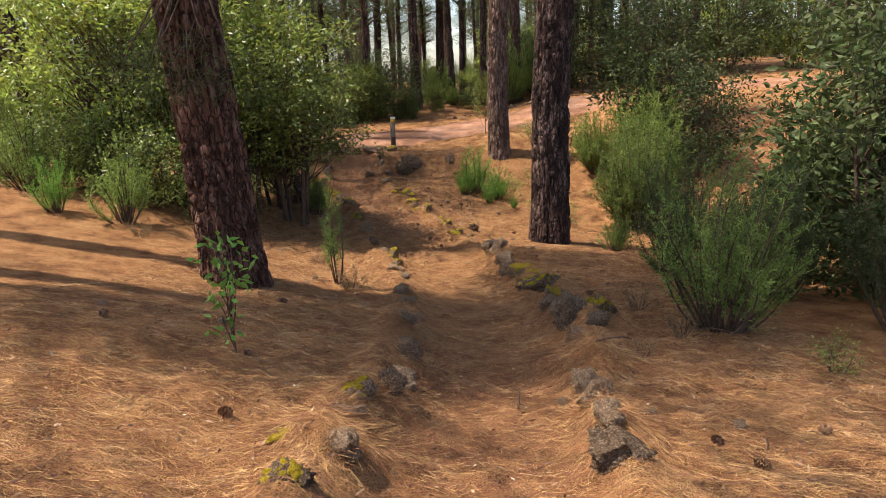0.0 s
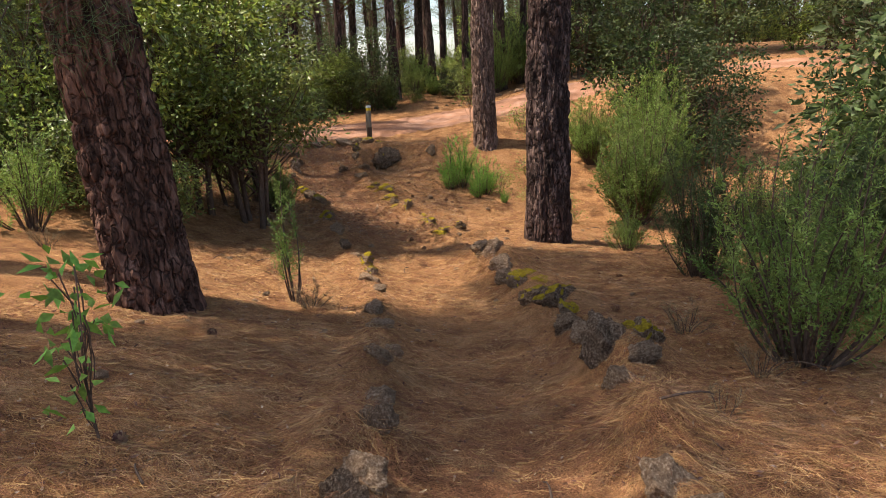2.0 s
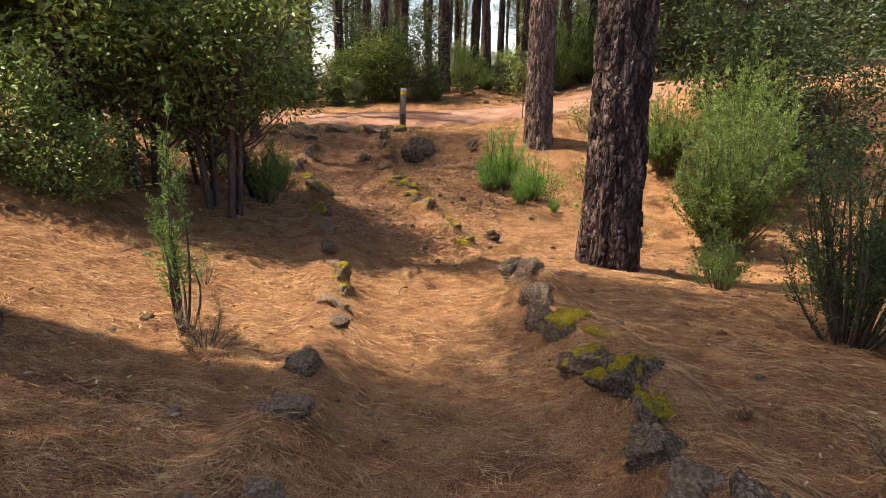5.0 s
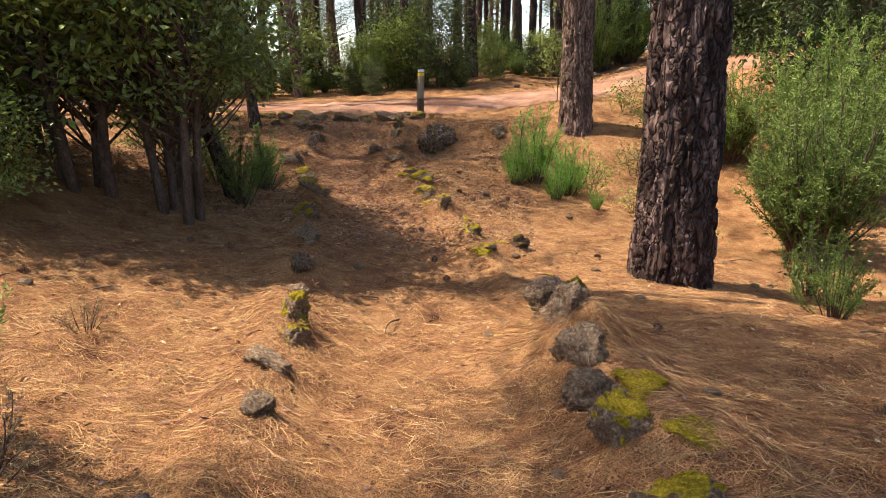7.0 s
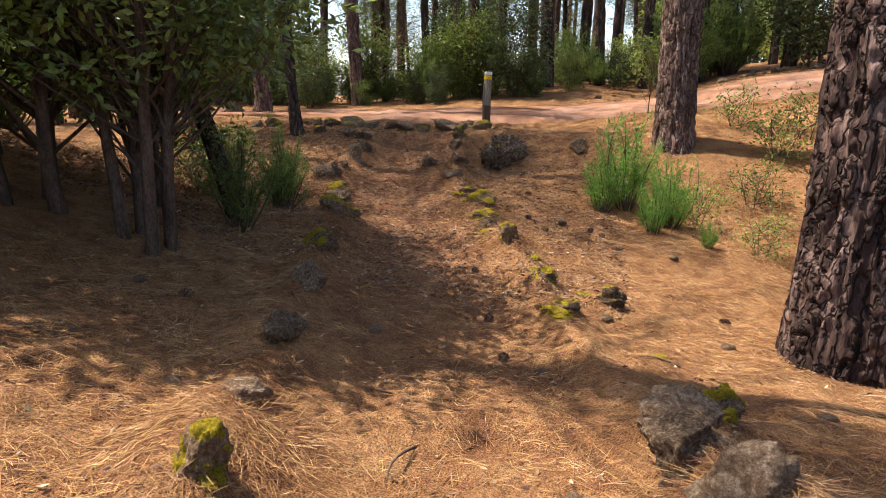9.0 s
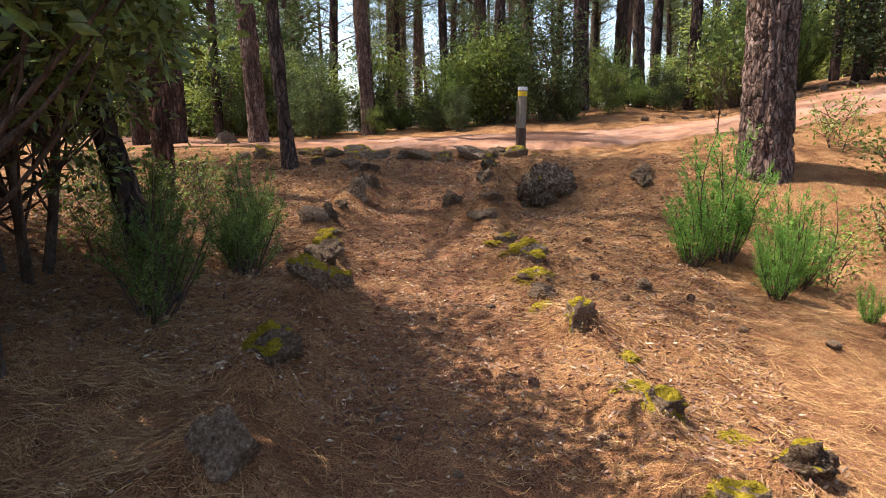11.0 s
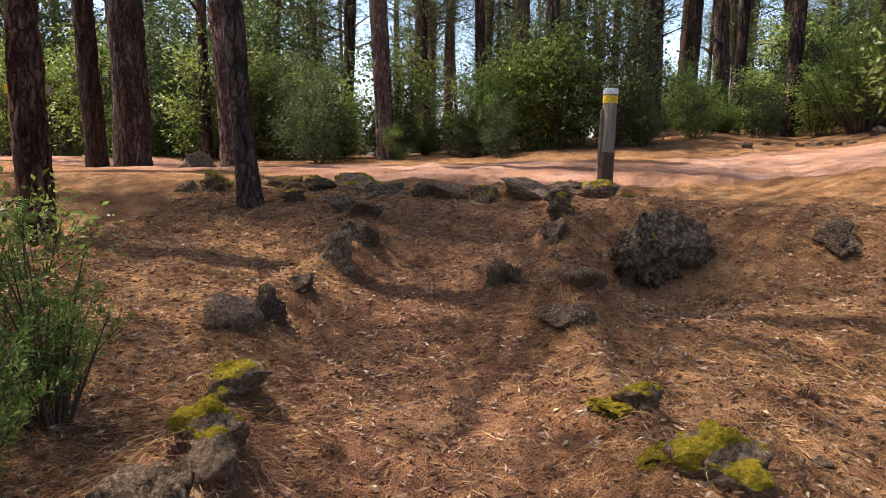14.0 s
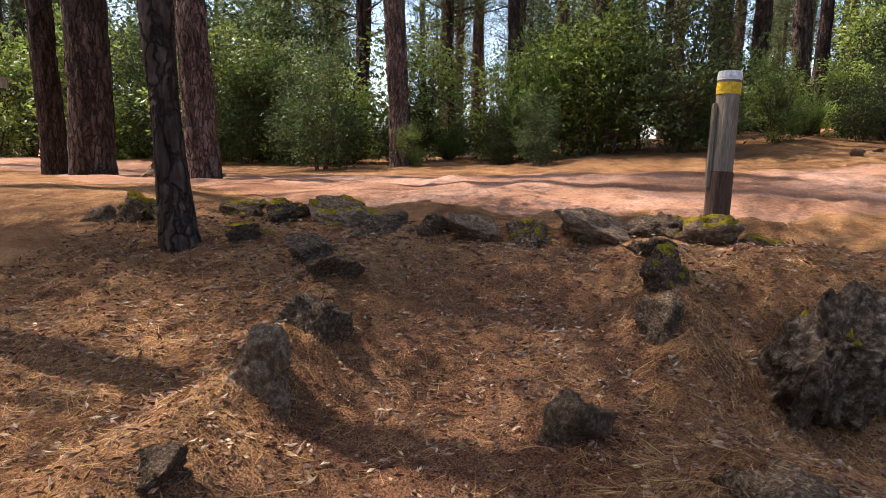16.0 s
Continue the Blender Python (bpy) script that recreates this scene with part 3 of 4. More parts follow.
# ---- the pines beside the path ----
pine(-2.92, 8.42, trunk_mesh(17, 0.40, 0.25, 150, 0.022, 0.32, 0.06, M["bark"], seed=1), crown_meshes(10, 15.5, 3.6, 90, 90),
     "large pine with red-brown plated bark and a flared base", lean=(0, -2.2))
pine(2.30, 14.75, trunk_mesh(18, 0.43, 0.27, 150, 0.022, 0.27, 0.06, M["bark_burnt"], seed=21), crown_meshes(9, 17.5, 3.4, 46, 60),
     "large pine with black charred bark in deep plates", lean=(0, 1.6))
pine(1.85, 22.6, trunk_mesh(18, 0.36, 0.22, 110, 0.03, 0.25, 0.045, M["bark_grey"], seed=41), crown_meshes(8.5, 17.5, 3.2, 44, 60),
     "tall pine with grey-brown scaly bark beside the track")
# pines added left of the slope, mostly out of view: unseen boughs set to shade the path
def shade_spots(corners, step, gap):
    """Spots of ground inside a polygon, on a jittered grid with chance gaps."""
    c = np.array(corners)
    out = []
    for gx in np.arange(c[:, 0].min(), c[:, 0].max(), step):
        for gy in np.arange(c[:, 1].min(), c[:, 1].max(), step):
            x, y = gx + rng.uniform(-0.3, 0.3) * step, gy + rng.uniform(-0.3, 0.3) * step
            inside = False
            for (x1, y1), (x2, y2) in zip(c, np.roll(c, -1, 0)):
                if (y1 > y) != (y2 > y) and x < (x2 - x1) * (y - y1) / (y2 - y1) + x1:
                    inside = not inside
            if inside and rng.uniform() > gap:
                out.append((x, y))
    return out


def shading_crown(x0, y0, spots, h0, h1, per=130, leaf=0.24, size=0.24):
    """Added boughs of a pine at x0, y0 whose needle tufts stand between the sun and the spots."""
    base = gz(x0, y0)
    lines, pos, way = [], [], []
    for sx, sy in spots:
        h = rng.uniform(h0, h1)
        tip = np.array([sx, sy, gz(sx, sy)]) + np.array(to_sun) * h / to_sun.z - np.array([x0, y0, base])
        root = np.array([0, 0, tip[2] - 0.18 * math.hypot(tip[0], tip[1])])
        lines.append((bent(root, tip, 6, 0.12), np.linspace(0.022, 0.006, 6)))
        g = rng.normal(size=(per, 3)) * np.array([size, size, size * 0.5])
        pos.append(tip + g)
        way.append(g + rng.normal(size=(per, 3)) * 0.3 + np.array([0, 0, 0.2]))
    for _ in range(9):
        tip = np.array([rng.normal() * 0.4, rng.normal() * 0.4, rng.uniform(h1 + 1.5, h1 + 5)])
        lines.append((bent((0, 0, tip[2] - 0.5), tip, 4, 0.05), np.linspace(0.03, 0.01, 4)))
        g = rng.normal(size=(per, 3)) * 0.35
        pos.append(tip + g), way.append(g + rng.normal(size=(per, 3)) * 0.3)
    pos, way = np.concatenate(pos), np.concatenate(way)
    return tubes("bough", lines, M["bark"], 5), leaf_mesh("crown", pos, way, leaf * rng.uniform(0.7, 1.2, len(pos)), leaf * 0.14, M["pine"])


SHADE = shade_spots([(-3.9, 5.0), (-3.0, 4.5), (-1.8, 4.2), (-0.4, 4.7), (0.4, 5.9), (1.2, 5.3), (3.2, 5.0), (5.2, 6.0), (5.5, 12.5), (2.9, 13.0), (1.6, 12.5), (1.1, 11.4), (0.2, 10.5), (0.6, 9.9), (-0.6, 8.9), (-1.5, 8.6), (-2.4, 7.9), (-4.2, 6.3)], 0.40, 0.07)
SHADE += shade_spots([(-4.5, 1.0), (5, 1.0), (5, 4.8), (0.8, 5.2), (-1, 4.2), (-4.5, 4.4)], 0.6, 0.80)
SHADE += shade_spots([(-8, 4.5), (-4, 5.0), (-4.2, 8.0), (-8, 9.0)], 0.7, 0.75)
SHADE += shade_spots([(1.4, 1.5), (5, 1.5), (5, 5.2), (1.4, 5.0)], 0.55, 0.58)
SHADE_END = shade_spots([(-1.0, 17.4), (1.6, 17.0), (1.4, 20.6), (-0.8, 20.6)], 0.55, 0.62)
SHADE_END += shade_spots([(-7.0, 17.6), (-4.5, 17.2), (-1.0, 18.2), (-0.6, 20.2), (0.4, 21.0), (0.2, 23.2), (-2.2, 24.2), (-7.2, 23.6)], 0.5, 0.22)
SHADE_END += shade_spots([(-4.0, 15.8), (0.3, 16.0), (0.2, 18.2), (-4.0, 18.0)], 0.6, 0.78) + shade_spots([(0.2, 17.0), (4.5, 16.0), (5, 25), (0.2, 24.0)], 0.8, 0.75) + shade_spots([(-9, 24), (6, 26), (6, 30), (-9, 28)], 0.7, 0.45)
# gaps in the added boughs leave sunlit patches on the path
SHADE_END = [q for q in SHADE_END if min(math.hypot(q[0] - a, (q[1] - b) * 1.3) for a, b in ((-2.75, 20.1), (-2.35, 19.2), (-2.9, 18.8), (-3.2, 21.0), (-5.6, 19.5))) > 0.42]
# where the added shade-casting pines stand
STANDS = [(-6.9, 7.0), (-7.8, 8.8), (-5.0, 13.6), (-9.0, 6.2), (-6.9, 20.8), (-11.3, 22.1), (-12.0, 23.7)]
lots = [[] for _ in STANDS]
for spots, low in ((SHADE, 11.0), (SHADE_END, 9.5)):
    for sx, sy in spots:
        hx, hy = sx + to_sun.x * low / to_sun.z, sy + to_sun.y * low / to_sun.z
        lots[min(range(len(STANDS)), key=lambda k: math.hypot(STANDS[k][0] - hx, STANDS[k][1] - hy))].append((sx, sy))
for (px, py), lot, rad, high, seed, words in zip(STANDS, lots, (0.24, 0.26, 0.15, 0.2, 0.15, 0.2, 0.24), (18, 19, 17, 17, 16, 18, 19), range(51, 58), (
        "out-of-view pine added on the upper slope to cast shade", "out-of-view pine added on the upper slope to cast shade", "slender pine added in the laurel thicket to cast shade", "out-of-view pine added on the upper slope to cast shade", "slender dark pine beside the path",
        "slender pine added beside the track to cast shade", "tall pine added beside the track to cast shade")):
    pine(px, py, trunk_mesh(high, rad, rad * 0.55, 50, 0.06, 0.2, 0.035, M["bark"], seed=seed), shading_crown(px, py, lot, 8.5 if py > 16 else 9.5, 11.0 if py > 16 else 12.5), words)
stem_line = bent((0, 0, -0.2), (-1.75, 0.3, 4.8), 14, 0.04)
leaner = new("laurel_tree")
leaner.matrix_basis = pose(-3.35, 16.05, gz(-3.35, 16.05))
part_mesh("trunk", tubes("trunk", [(stem_line, 0.105 - np.linspace(0, 0.05, 14) + 0.05 * np.exp(-np.linspace(0, 5, 14) / 0.2))], M["bark_shaded"], 16), leaner)
for nm, mesh in zip(("limb", "foliage"), broad_meshes(1.6, 0.8, 0.8, 20, 60, M["laurel"], 0.12, 0.1, 3, 0.4, 0.03, 0.22)):
    tagged(part_mesh(nm, mesh, leaner), kind="stuff").matrix_basis = pose(-1.3, 0.2, 3.3)
tagged(leaner, "leaning dark-stemmed laurel at the edge of the path", "tree")
# low drooping bough of the large pine
bough = new("pine_branch")
bough.matrix_basis = pose(-2.9, 8.1, 0)
bl, bp, bw = [], [], []
for k in range(9):
    tip = np.array([rng.uniform(-0.75, 0.65), rng.uniform(-0.9, -0.1), rng.uniform(1.45, 2.1)])
    bl.append((bent((0, 0.15, 3.0), tip, 6, 0.1), np.linspace(0.02, 0.005, 6)))
    g = rng.normal(size=(130, 3)) * 0.16
    bp.append(tip + g), bw.append(g + rng.normal(size=(130, 3)) * 0.15 + np.array([0, 0, -0.05]))
part_mesh("twig", tubes("twig", bl, M["twig"], 5), bough)["kind"] = "stuff"
part_mesh("foliage", leaf_mesh("foliage", np.concatenate(bp), np.concatenate(bw), 0.22, 0.006, M["pine"]), bough)["kind"] = "stuff"
tagged(bough, "drooping dark green pine branch on the large trunk", "branch")
far_trunk = [trunk_mesh(19, 0.27, 0.17, 40, 0.10, 0.22, 0.045, M["bark_grey"], (0.3, 0.1), 8, 61), trunk_mesh(20, 0.21, 0.13, 32, 0.14, 0.2, 0.04, M["bark_shaded"], (-0.5, 0.3), 8, 62),
             trunk_mesh(18, 0.16, 0.10, 28, 0.16, 0.2, 0.03, M["bark_burnt"], (0.4, -0.4), 8, 63), trunk_mesh(20, 0.36, 0.25, 40, 0.12, 0.2, 0.045, M["bark_shaded"], (0.3, 0.1), 8, 64)]
far_crown = [crown_meshes(7, 18.5, 2.6, 54, 42, 0.38, (0.3, 0.1), 19), crown_meshes(6, 19.5, 2.4, 54, 42, 0.38, (-0.5, 0.3), 20), crown_meshes(4.5, 17.5, 2.0, 46, 42, 0.38, (0.4, -0.4), 18)]
high_crown = crown_meshes(15, 18.5, 1.8, 16, 60, 0.3, height=19)
low_crown = crown_meshes(8.0, 12.5, 3.0, 50, 70, 0.3, height=19)
# beside and beyond the track: x, y, kind, size, low crown
MID_PINES = [(-8.15, 25.8, 0, 0.82, 2), (-11.1, 26.7, 3, 0.95, 2), (-12.3, 27.1, 3, 0.6, 2), (-9.6, 15.4, 1, 0.6, 2), (-15, 22, 1, 0.8, 0), (-12.5, 31, 2, 0.9, 0),
             (-18, 15.5, 1, 0.8, 0), (-16.5, 20, 0, 0.8, 0), (-18, 29, 1, 0.9, 0), (-7.2, 30.4, 0, 0.8, 0), (-3.7, 31.4, 2, 1.0, 0)]
MID_PINES += [(6.5, 33.8, 1, 1.1, 0), (-1.3, 33.5, 2, 1.5, 0), (3.6, 33.0, 1, 1.2, 0), (1.0, 36.5, 2, 1.0, 0), (4.9, 36, 2, 1.1, 0), (-0.2, 38, 1, 1.1, 0), (8.2, 34.5, 3, 0.9, 0), (7.0, 38, 2, 1.0, 0), (-5.6, 33.5, 1, 0.7, 0), (-4.7, 34.6, 0, 0.6, 0), (2.0, 34.5, 2, 1.1, 0), (-9.4, 33.0, 2, 0.7, 0), (-10.3, 35, 1, 0.8, 0), (0.5, 35.2, 1, 0.95, 0), (-3.6, 38, 1, 1.0, 0), (-5.4, 39, 2, 1.1, 0), (-8, 36, 2, 0.8, 0), (12, 33, 0, 1.0, 0), (10, 38, 1, 1.0, 0), (17, 30, 1, 1.1, 0)]
for i, (x, y, k, s, low) in enumerate(MID_PINES):
    pine(x, y, far_trunk[k], (far_crown[k % 3], low_crown, high_crown)[low], "tall straight pine with dark bark beside the track", rng.uniform(0, 360), s, "pines of the wood", (rng.uniform(-2, 2), rng.uniform(-2, 2)))
count = 0
while count < 190:
    x, y = rng.uniform(-60, 45), rng.uniform(33, 85)
    if x < -22:
        y -= 12
    if abs(x + 3) < 16 and y < 37:
        continue
    k = int(rng.integers(3))
    pine(x, y, far_trunk[k], far_crown[k], "tall slender pine deep in the wood", rng.uniform(0, 360), rng.uniform(0.55, 1.1), "pines of the wood", (rng.uniform(-2, 2), rng.uniform(-2, 2)))
    count += 1

# ---- the laurel thicket left of the path ----
big_laurel = broad_meshes(4.6, 2.1, 2.0, 120, 110, M["laurel"], 0.13, 0.34, 4, 0.35, 0.075, 0.24)
big_laurel2 = broad_meshes(4.8, 1.9, 2.0, 110, 110, M["laurel"], 0.13, 0.28, 3, 0.4, 0.07, 0.24)
# laurel whose paler leaf colour stands in for sun on the leaves
sunlit_laurel = broad_meshes(4.4, 2.0, 1.9, 95, 95, M["laurel_pale"], 0.13, 0.30, 4, 0.35, 0.07, 0.24)
low_laurel = broad_meshes(1.5, 0.95, 0.9, 60, 90, M["laurel"], 0.085, 0.02, 5, 0.5, 0.018, 0.2)
pale_laurel = broad_meshes(3.2, 1.0, 1.0, 56, 70, M["laurel_pale"], 0.14, 0.0, 5, 0.5, 0.025, 0.19)
# bush with shade painted into its leaves, for dark masses and pockets
shade_dark_bush = broad_meshes(4.2, 1.5, 1.4, 80, 90, M["heath_dark"], 0.15, 0.0, 4, 0.45, 0.04, 0.23)
for x, y, m, s, turn in ((-4.4, 14.3, sunlit_laurel, 1.05, 20), (-5.9, 15.2, big_laurel, 1.1, 100), (-4.1, 15.6, big_laurel2, 0.62, 220), (-6.7, 13.6, sunlit_laurel, 1.0, 250), (-3.35, 14.4, big_laurel, 0.8, 300)):
    plant("laurel_tree", m, x, y, "dark green broad-leaved laurel with several leaning stems", "tree", turn, s, "laurel thicket")
for x, y, s, turn in ((-5.3, 12.3, 1.0, 0), (-4.4, 12.5, 0.7, 80), (-6.3, 12.7, 1.1, 160), (-7.4, 12.4, 0.9, 20)):
    plant("laurel_bush", low_laurel, x, y, "low bushy laurel with glossy dark leaves", "shrub", turn, s, "laurel thicket")

# ---- heath shrubs ----
heath_tall = heath_meshes(2.1, 0.8, 46, M["heath"], 0.046, 250, 0.1)
heath_dark = heath_meshes(2.4, 0.66, 46, M["heath_dark"], 0.046, 290, 0.1, 0.9)
heath_small = heath_meshes(1.25, 0.5, 28, M["heath"], 0.042, 190, low=0.05)
heath_bright = heath_meshes(1.5, 0.5, 26, M["bright"], 0.045, 230, low=0.05)
heath_sap = heath_meshes(1.75, 0.2, 9, M["heath"], 0.042, 200, low=0.3)
heath_big = heath_meshes(3.4, 1.15, 90, M["heath"], 0.08, 220, low=0.05)
HEATH = [(2.95, 6.75, 0, 1.1, 0), (4.0, 11.2, 1, 1.15, 0), (3.6, 8.0, 0, 0.8, 90), (4.5, 8.6, 1, 0.9, 40), (4.9, 10.4, 1, 0.85, 100), (5.1, 6.9, 1, 1.2, 200),
         (4.9, 17.2, 5, 0.95, 10), (5.9, 19.0, 5, 1.0, 130), (4.1, 15.2, 2, 0.75, 0), (3.5, 13.3, 2, 0.7, 60), (6.2, 14.0, 1, 0.9, 70),
         (0.9, 19.75, 3, 1.15, 0), (1.5, 19.2, 3, 0.85, 120), (1.25, 18.7, 3, 0.6, 50), (1.9, 18.3, 3, 0.3, 50), (0.55, 19.4, 3, 0.7, 200), (-1.66, 9.35, 4, 1.0, 0), (-6.3, 10.4, 3, 0.75, 0), (-5.35, 10.7, 2, 1.2, 150),
         (-7.4, 11.6, 2, 1.3, 80), (-8.6, 12.8, 0, 0.9, 80), (-6.6, 12.6, 0, 0.8, 30), (-10, 14.3, 0, 1.0, 10), (-3.45, 17.3, 2, 0.85, 10), (-3.15, 15.6, 2, 0.85, 210), (-3.9, 16.6, 2, 0.7, 140), (-3.75, 18.0, 2, 0.75, 20), (-3.35, 17.0, 2, 0.6, 300)]
HM = [heath_tall, heath_dark, heath_small, heath_bright, heath_sap, heath_big]
HL = ["feathery green tree heath with thin upright stems", "dark green upright tree heath", "small feathery light green heath bush", "bright green young heath bush on needle litter",
      "slender heath sapling with one thin stem", "tall pale green tree heath behind the pine"]
for x, y, k, s, turn in HEATH:
    plant("heath_bush", HM[k], x, y, HL[k], "shrub", turn, s, "heath bushes")

# dark mass to the right of the slope, its shade put into the leaf colour
for x, y, m, s, turn in ((6.3, 9.0, shade_dark_bush, 1.1, 0), (7.6, 10.6, shade_dark_bush, 1.35, 160), (8.7, 9.0, shade_dark_bush, 1.3, 260), (6.7, 11.6, shade_dark_bush, 0.8, 70), (9.5, 13.5, shade_dark_bush, 1.0, 140), (7.6, 20.0, shade_dark_bush, 0.85, 30), (7.0, 22.3, shade_dark_bush, 1.2, 200)):
    plant("laurel_bush", m, x, y, "dense bush on the lower slope, shade put into its dark leaves", "shrub", turn, s, "bushes of the slope")
# the bushes beyond the track
for i in range(72):
    x = -21 + i * 0.36 + rng.uniform(-0.4, 0.4)
    y = float(hermite(ROAD_X, ROAD_Y, np.array([x]))[0]) + 3.3 + rng.uniform(0, 3.6) + (1.4 if x > -1 else 0) + max(0, x - 1) * 0.4
    pick = rng.uniform()
    m = pale_laurel if pick < 0.42 else (shade_dark_bush if pick < 0.75 else heath_big)
    sz = rng.uniform(0.25, 1.0) * (0.8 if m is not pale_laurel else 1.05)
    plant("heath_bush" if m is heath_big else "laurel_bush", m, x, y, "leafy bush along the far edge of the track", "shrub", rng.uniform(0, 360), sz, "bushes beyond the track")
for i in range(110):
    x, y = rng.uniform(-40, 32), rng.uniform(36, 60)
    m = (pale_laurel, shade_dark_bush, heath_big)[i % 3]
    plant("heath_bush" if m is heath_big else "laurel_bush", m, x, y + (0 if x < 4 else 2), "leafy bush among the far pines", "shrub", rng.uniform(0, 360), rng.uniform(0.45, 0.95) * (1.3 if x > 3 else 1), "bushes of the wood")
for x, y, m, s in ((6.2, 20.6, heath_big, 1.1), (4.9, 21.5, heath_big, 0.75), (9.0, 11.0, shade_dark_bush, 1.1), (6.0, 8.0, heath_dark, 1.2),
                   (15, 25, shade_dark_bush, 1.1), (9.5, 31.5, shade_dark_bush, 1.2), (13, 31, shade_dark_bush, 1.3), (6.8, 31.8, shade_dark_bush, 1.1), (16, 31, pale_laurel, 1.4), (-9.5, 11.8, heath_tall, 0.9),
                   (-11, 12.8, heath_big, 0.7), (-8.0, 15.5, pale_laurel, 0.9), (-10.5, 17, pale_laurel, 0.9), (-12.5, 15, heath_big, 0.9), (-8.2, 17.8, heath_big, 0.6), (-14, 19, pale_laurel, 0.9), (-17, 24, pale_laurel, 0.8)):
    plant("heath_bush" if m in (heath_big, heath_dark, heath_tall) else "laurel_bush", m, x, y, "leafy green bush of the lower slope", "shrub", x * 77, s, "bushes of the slope")
for x, y, s in ((3.2, 32.8, 1.1), (4.6, 33.6, 1.0), (8.5, 32.0, 1.1)):
    plant("heath_bush", heath_big, x, y, "pale green heath bush on the bank above the track", "shrub", x * 40, s, "heath bushes")

for x, y, m, s in ((-12.6, 31.5, pale_laurel, 1.1), (-14.4, 32.6, shade_dark_bush, 0.9), (-16.3, 31.6, pale_laurel, 1.2), (-18.5, 33.5, shade_dark_bush, 1.1), (-20.5, 32.0, pale_laurel, 1.2), (-22.5, 35.0, shade_dark_bush, 1.2), (-25, 33.5, pale_laurel, 1.3), (-13.6, 37, shade_dark_bush, 1.4),
                   (-17.5, 38.5, shade_dark_bush, 1.5), (-22, 40, shade_dark_bush, 1.6), (-28, 38, shade_dark_bush, 1.6)):
    plant("laurel_bush", m, x, y, "leafy laurel bush beyond the track", "shrub", x * 53, s, "bushes beyond the track")
# thin leaning tree at the track's edge
thin_line = bent((0.03, 0, -0.2), (-0.36, 0.2, 4.6), 16, 0.008)
thin = new("laurel_tree")
thin.matrix_basis = pose(-5.65, 22.42, gz(-5.65, 22.42))
part_mesh("trunk", tubes("trunk", [(thin_line, 0.115 + 0.07 * np.exp(-np.linspace(0, 4.8, 16) / 0.22) + 0.012 * np.sin(np.linspace(0, 19, 16)))], M["bark_shaded"], 20), thin)
tw, tf = broad_meshes(2.6, 1.5, 1.4, 60, 90, M["laurel"], 0.09, 0.1, 3, 0.4, 0.035, 0.28)
for nm, mesh in (("limb", tw), ("foliage", tf)):
    part_mesh(nm, mesh, thin).matrix_basis = pose(-0.2, 0.15, 2.7)
tagged(thin, "thin brown-trunked laurel leaning at the track's edge", "tree")

# ---- stones ----
def stone_mesh(seed, rough=0.5, mat=None, sub=4):
    bm = bmesh.new()
    bmesh.ops.create_icosphere(bm, subdivisions=sub, radius=1)
    r = random.Random(seed)
    o = Vector((r.uniform(0, 50), r.uniform(0, 50), r.uniform(0, 50)))
    cuts = [(Vector((r.gauss(0, 1), r.gauss(0, 1), r.gauss(0, 1))).normalized(), r.uniform(0.42, 0.8)) for _ in range(11)]
    for v in bm.verts:
        p = v.co.copy()
        for nrm, d in cuts:
            over = p.dot(nrm) - d
            if over > 0:
                p -= nrm * over * 0.93
        p *= 1 + rough * 0.6 * noise.fractal(p * 1.4 + o, 1.0, 2.0, 4) + rough * 0.22 * noise.fractal(p * 5 + o, 0.7, 2.0, 3) - rough * 0.32 * abs(noise.noise(p * 6 + o)) - rough * 0.16 * abs(noise.noise(p * 15 + o))
        v.co = p
    me = bpy.data.meshes.new("stone")
    bm.to_mesh(me)
    bm.free()
    me.materials.append(mat or M["rock"])
    for p in me.polygons:
        p.use_smooth = True
    return me


def moss_mesh(src, seed, cover):
    """A cushion over the upper faces of a stone."""
    bm = bmesh.new()
    bm.from_mesh(src)
    bm.normal_update()
    o = Vector((seed * 3.1, seed * 1.7, 4))
    gone = [f for f in bm.faces if f.normal.z + 0.6 * noise.noise(f.calc_center_median() * 1.8 + o) < cover]
    bmesh.ops.delete(bm, geom=gone, context="FACES")
    for v in bm.verts:
        edge = v.is_boundary
        v.co += v.normal * (-0.01 if edge else 0.06 + 0.05 * noise.noise(v.co * 7 + o) + 0.03 * noise.noise(v.co * 19 + o))
    me = bpy.data.meshes.new("moss")
    bm.to_mesh(me)
    bm.free()
    me.materials.append(M["moss"])
    for p in me.polygons:
        p.use_smooth = True
    return me


stones_grey = [stone_mesh(s) for s in range(5)]
stones_dark = [stone_mesh(s + 20, 0.65, M["rock_dark"]) for s in range(4)]
moss_grey = [moss_mesh(m, i, 0.35) for i, m in enumerate(stones_grey)]
moss_dark = [moss_mesh(m, i + 9, 0.45) for i, m in enumerate(stones_dark)]


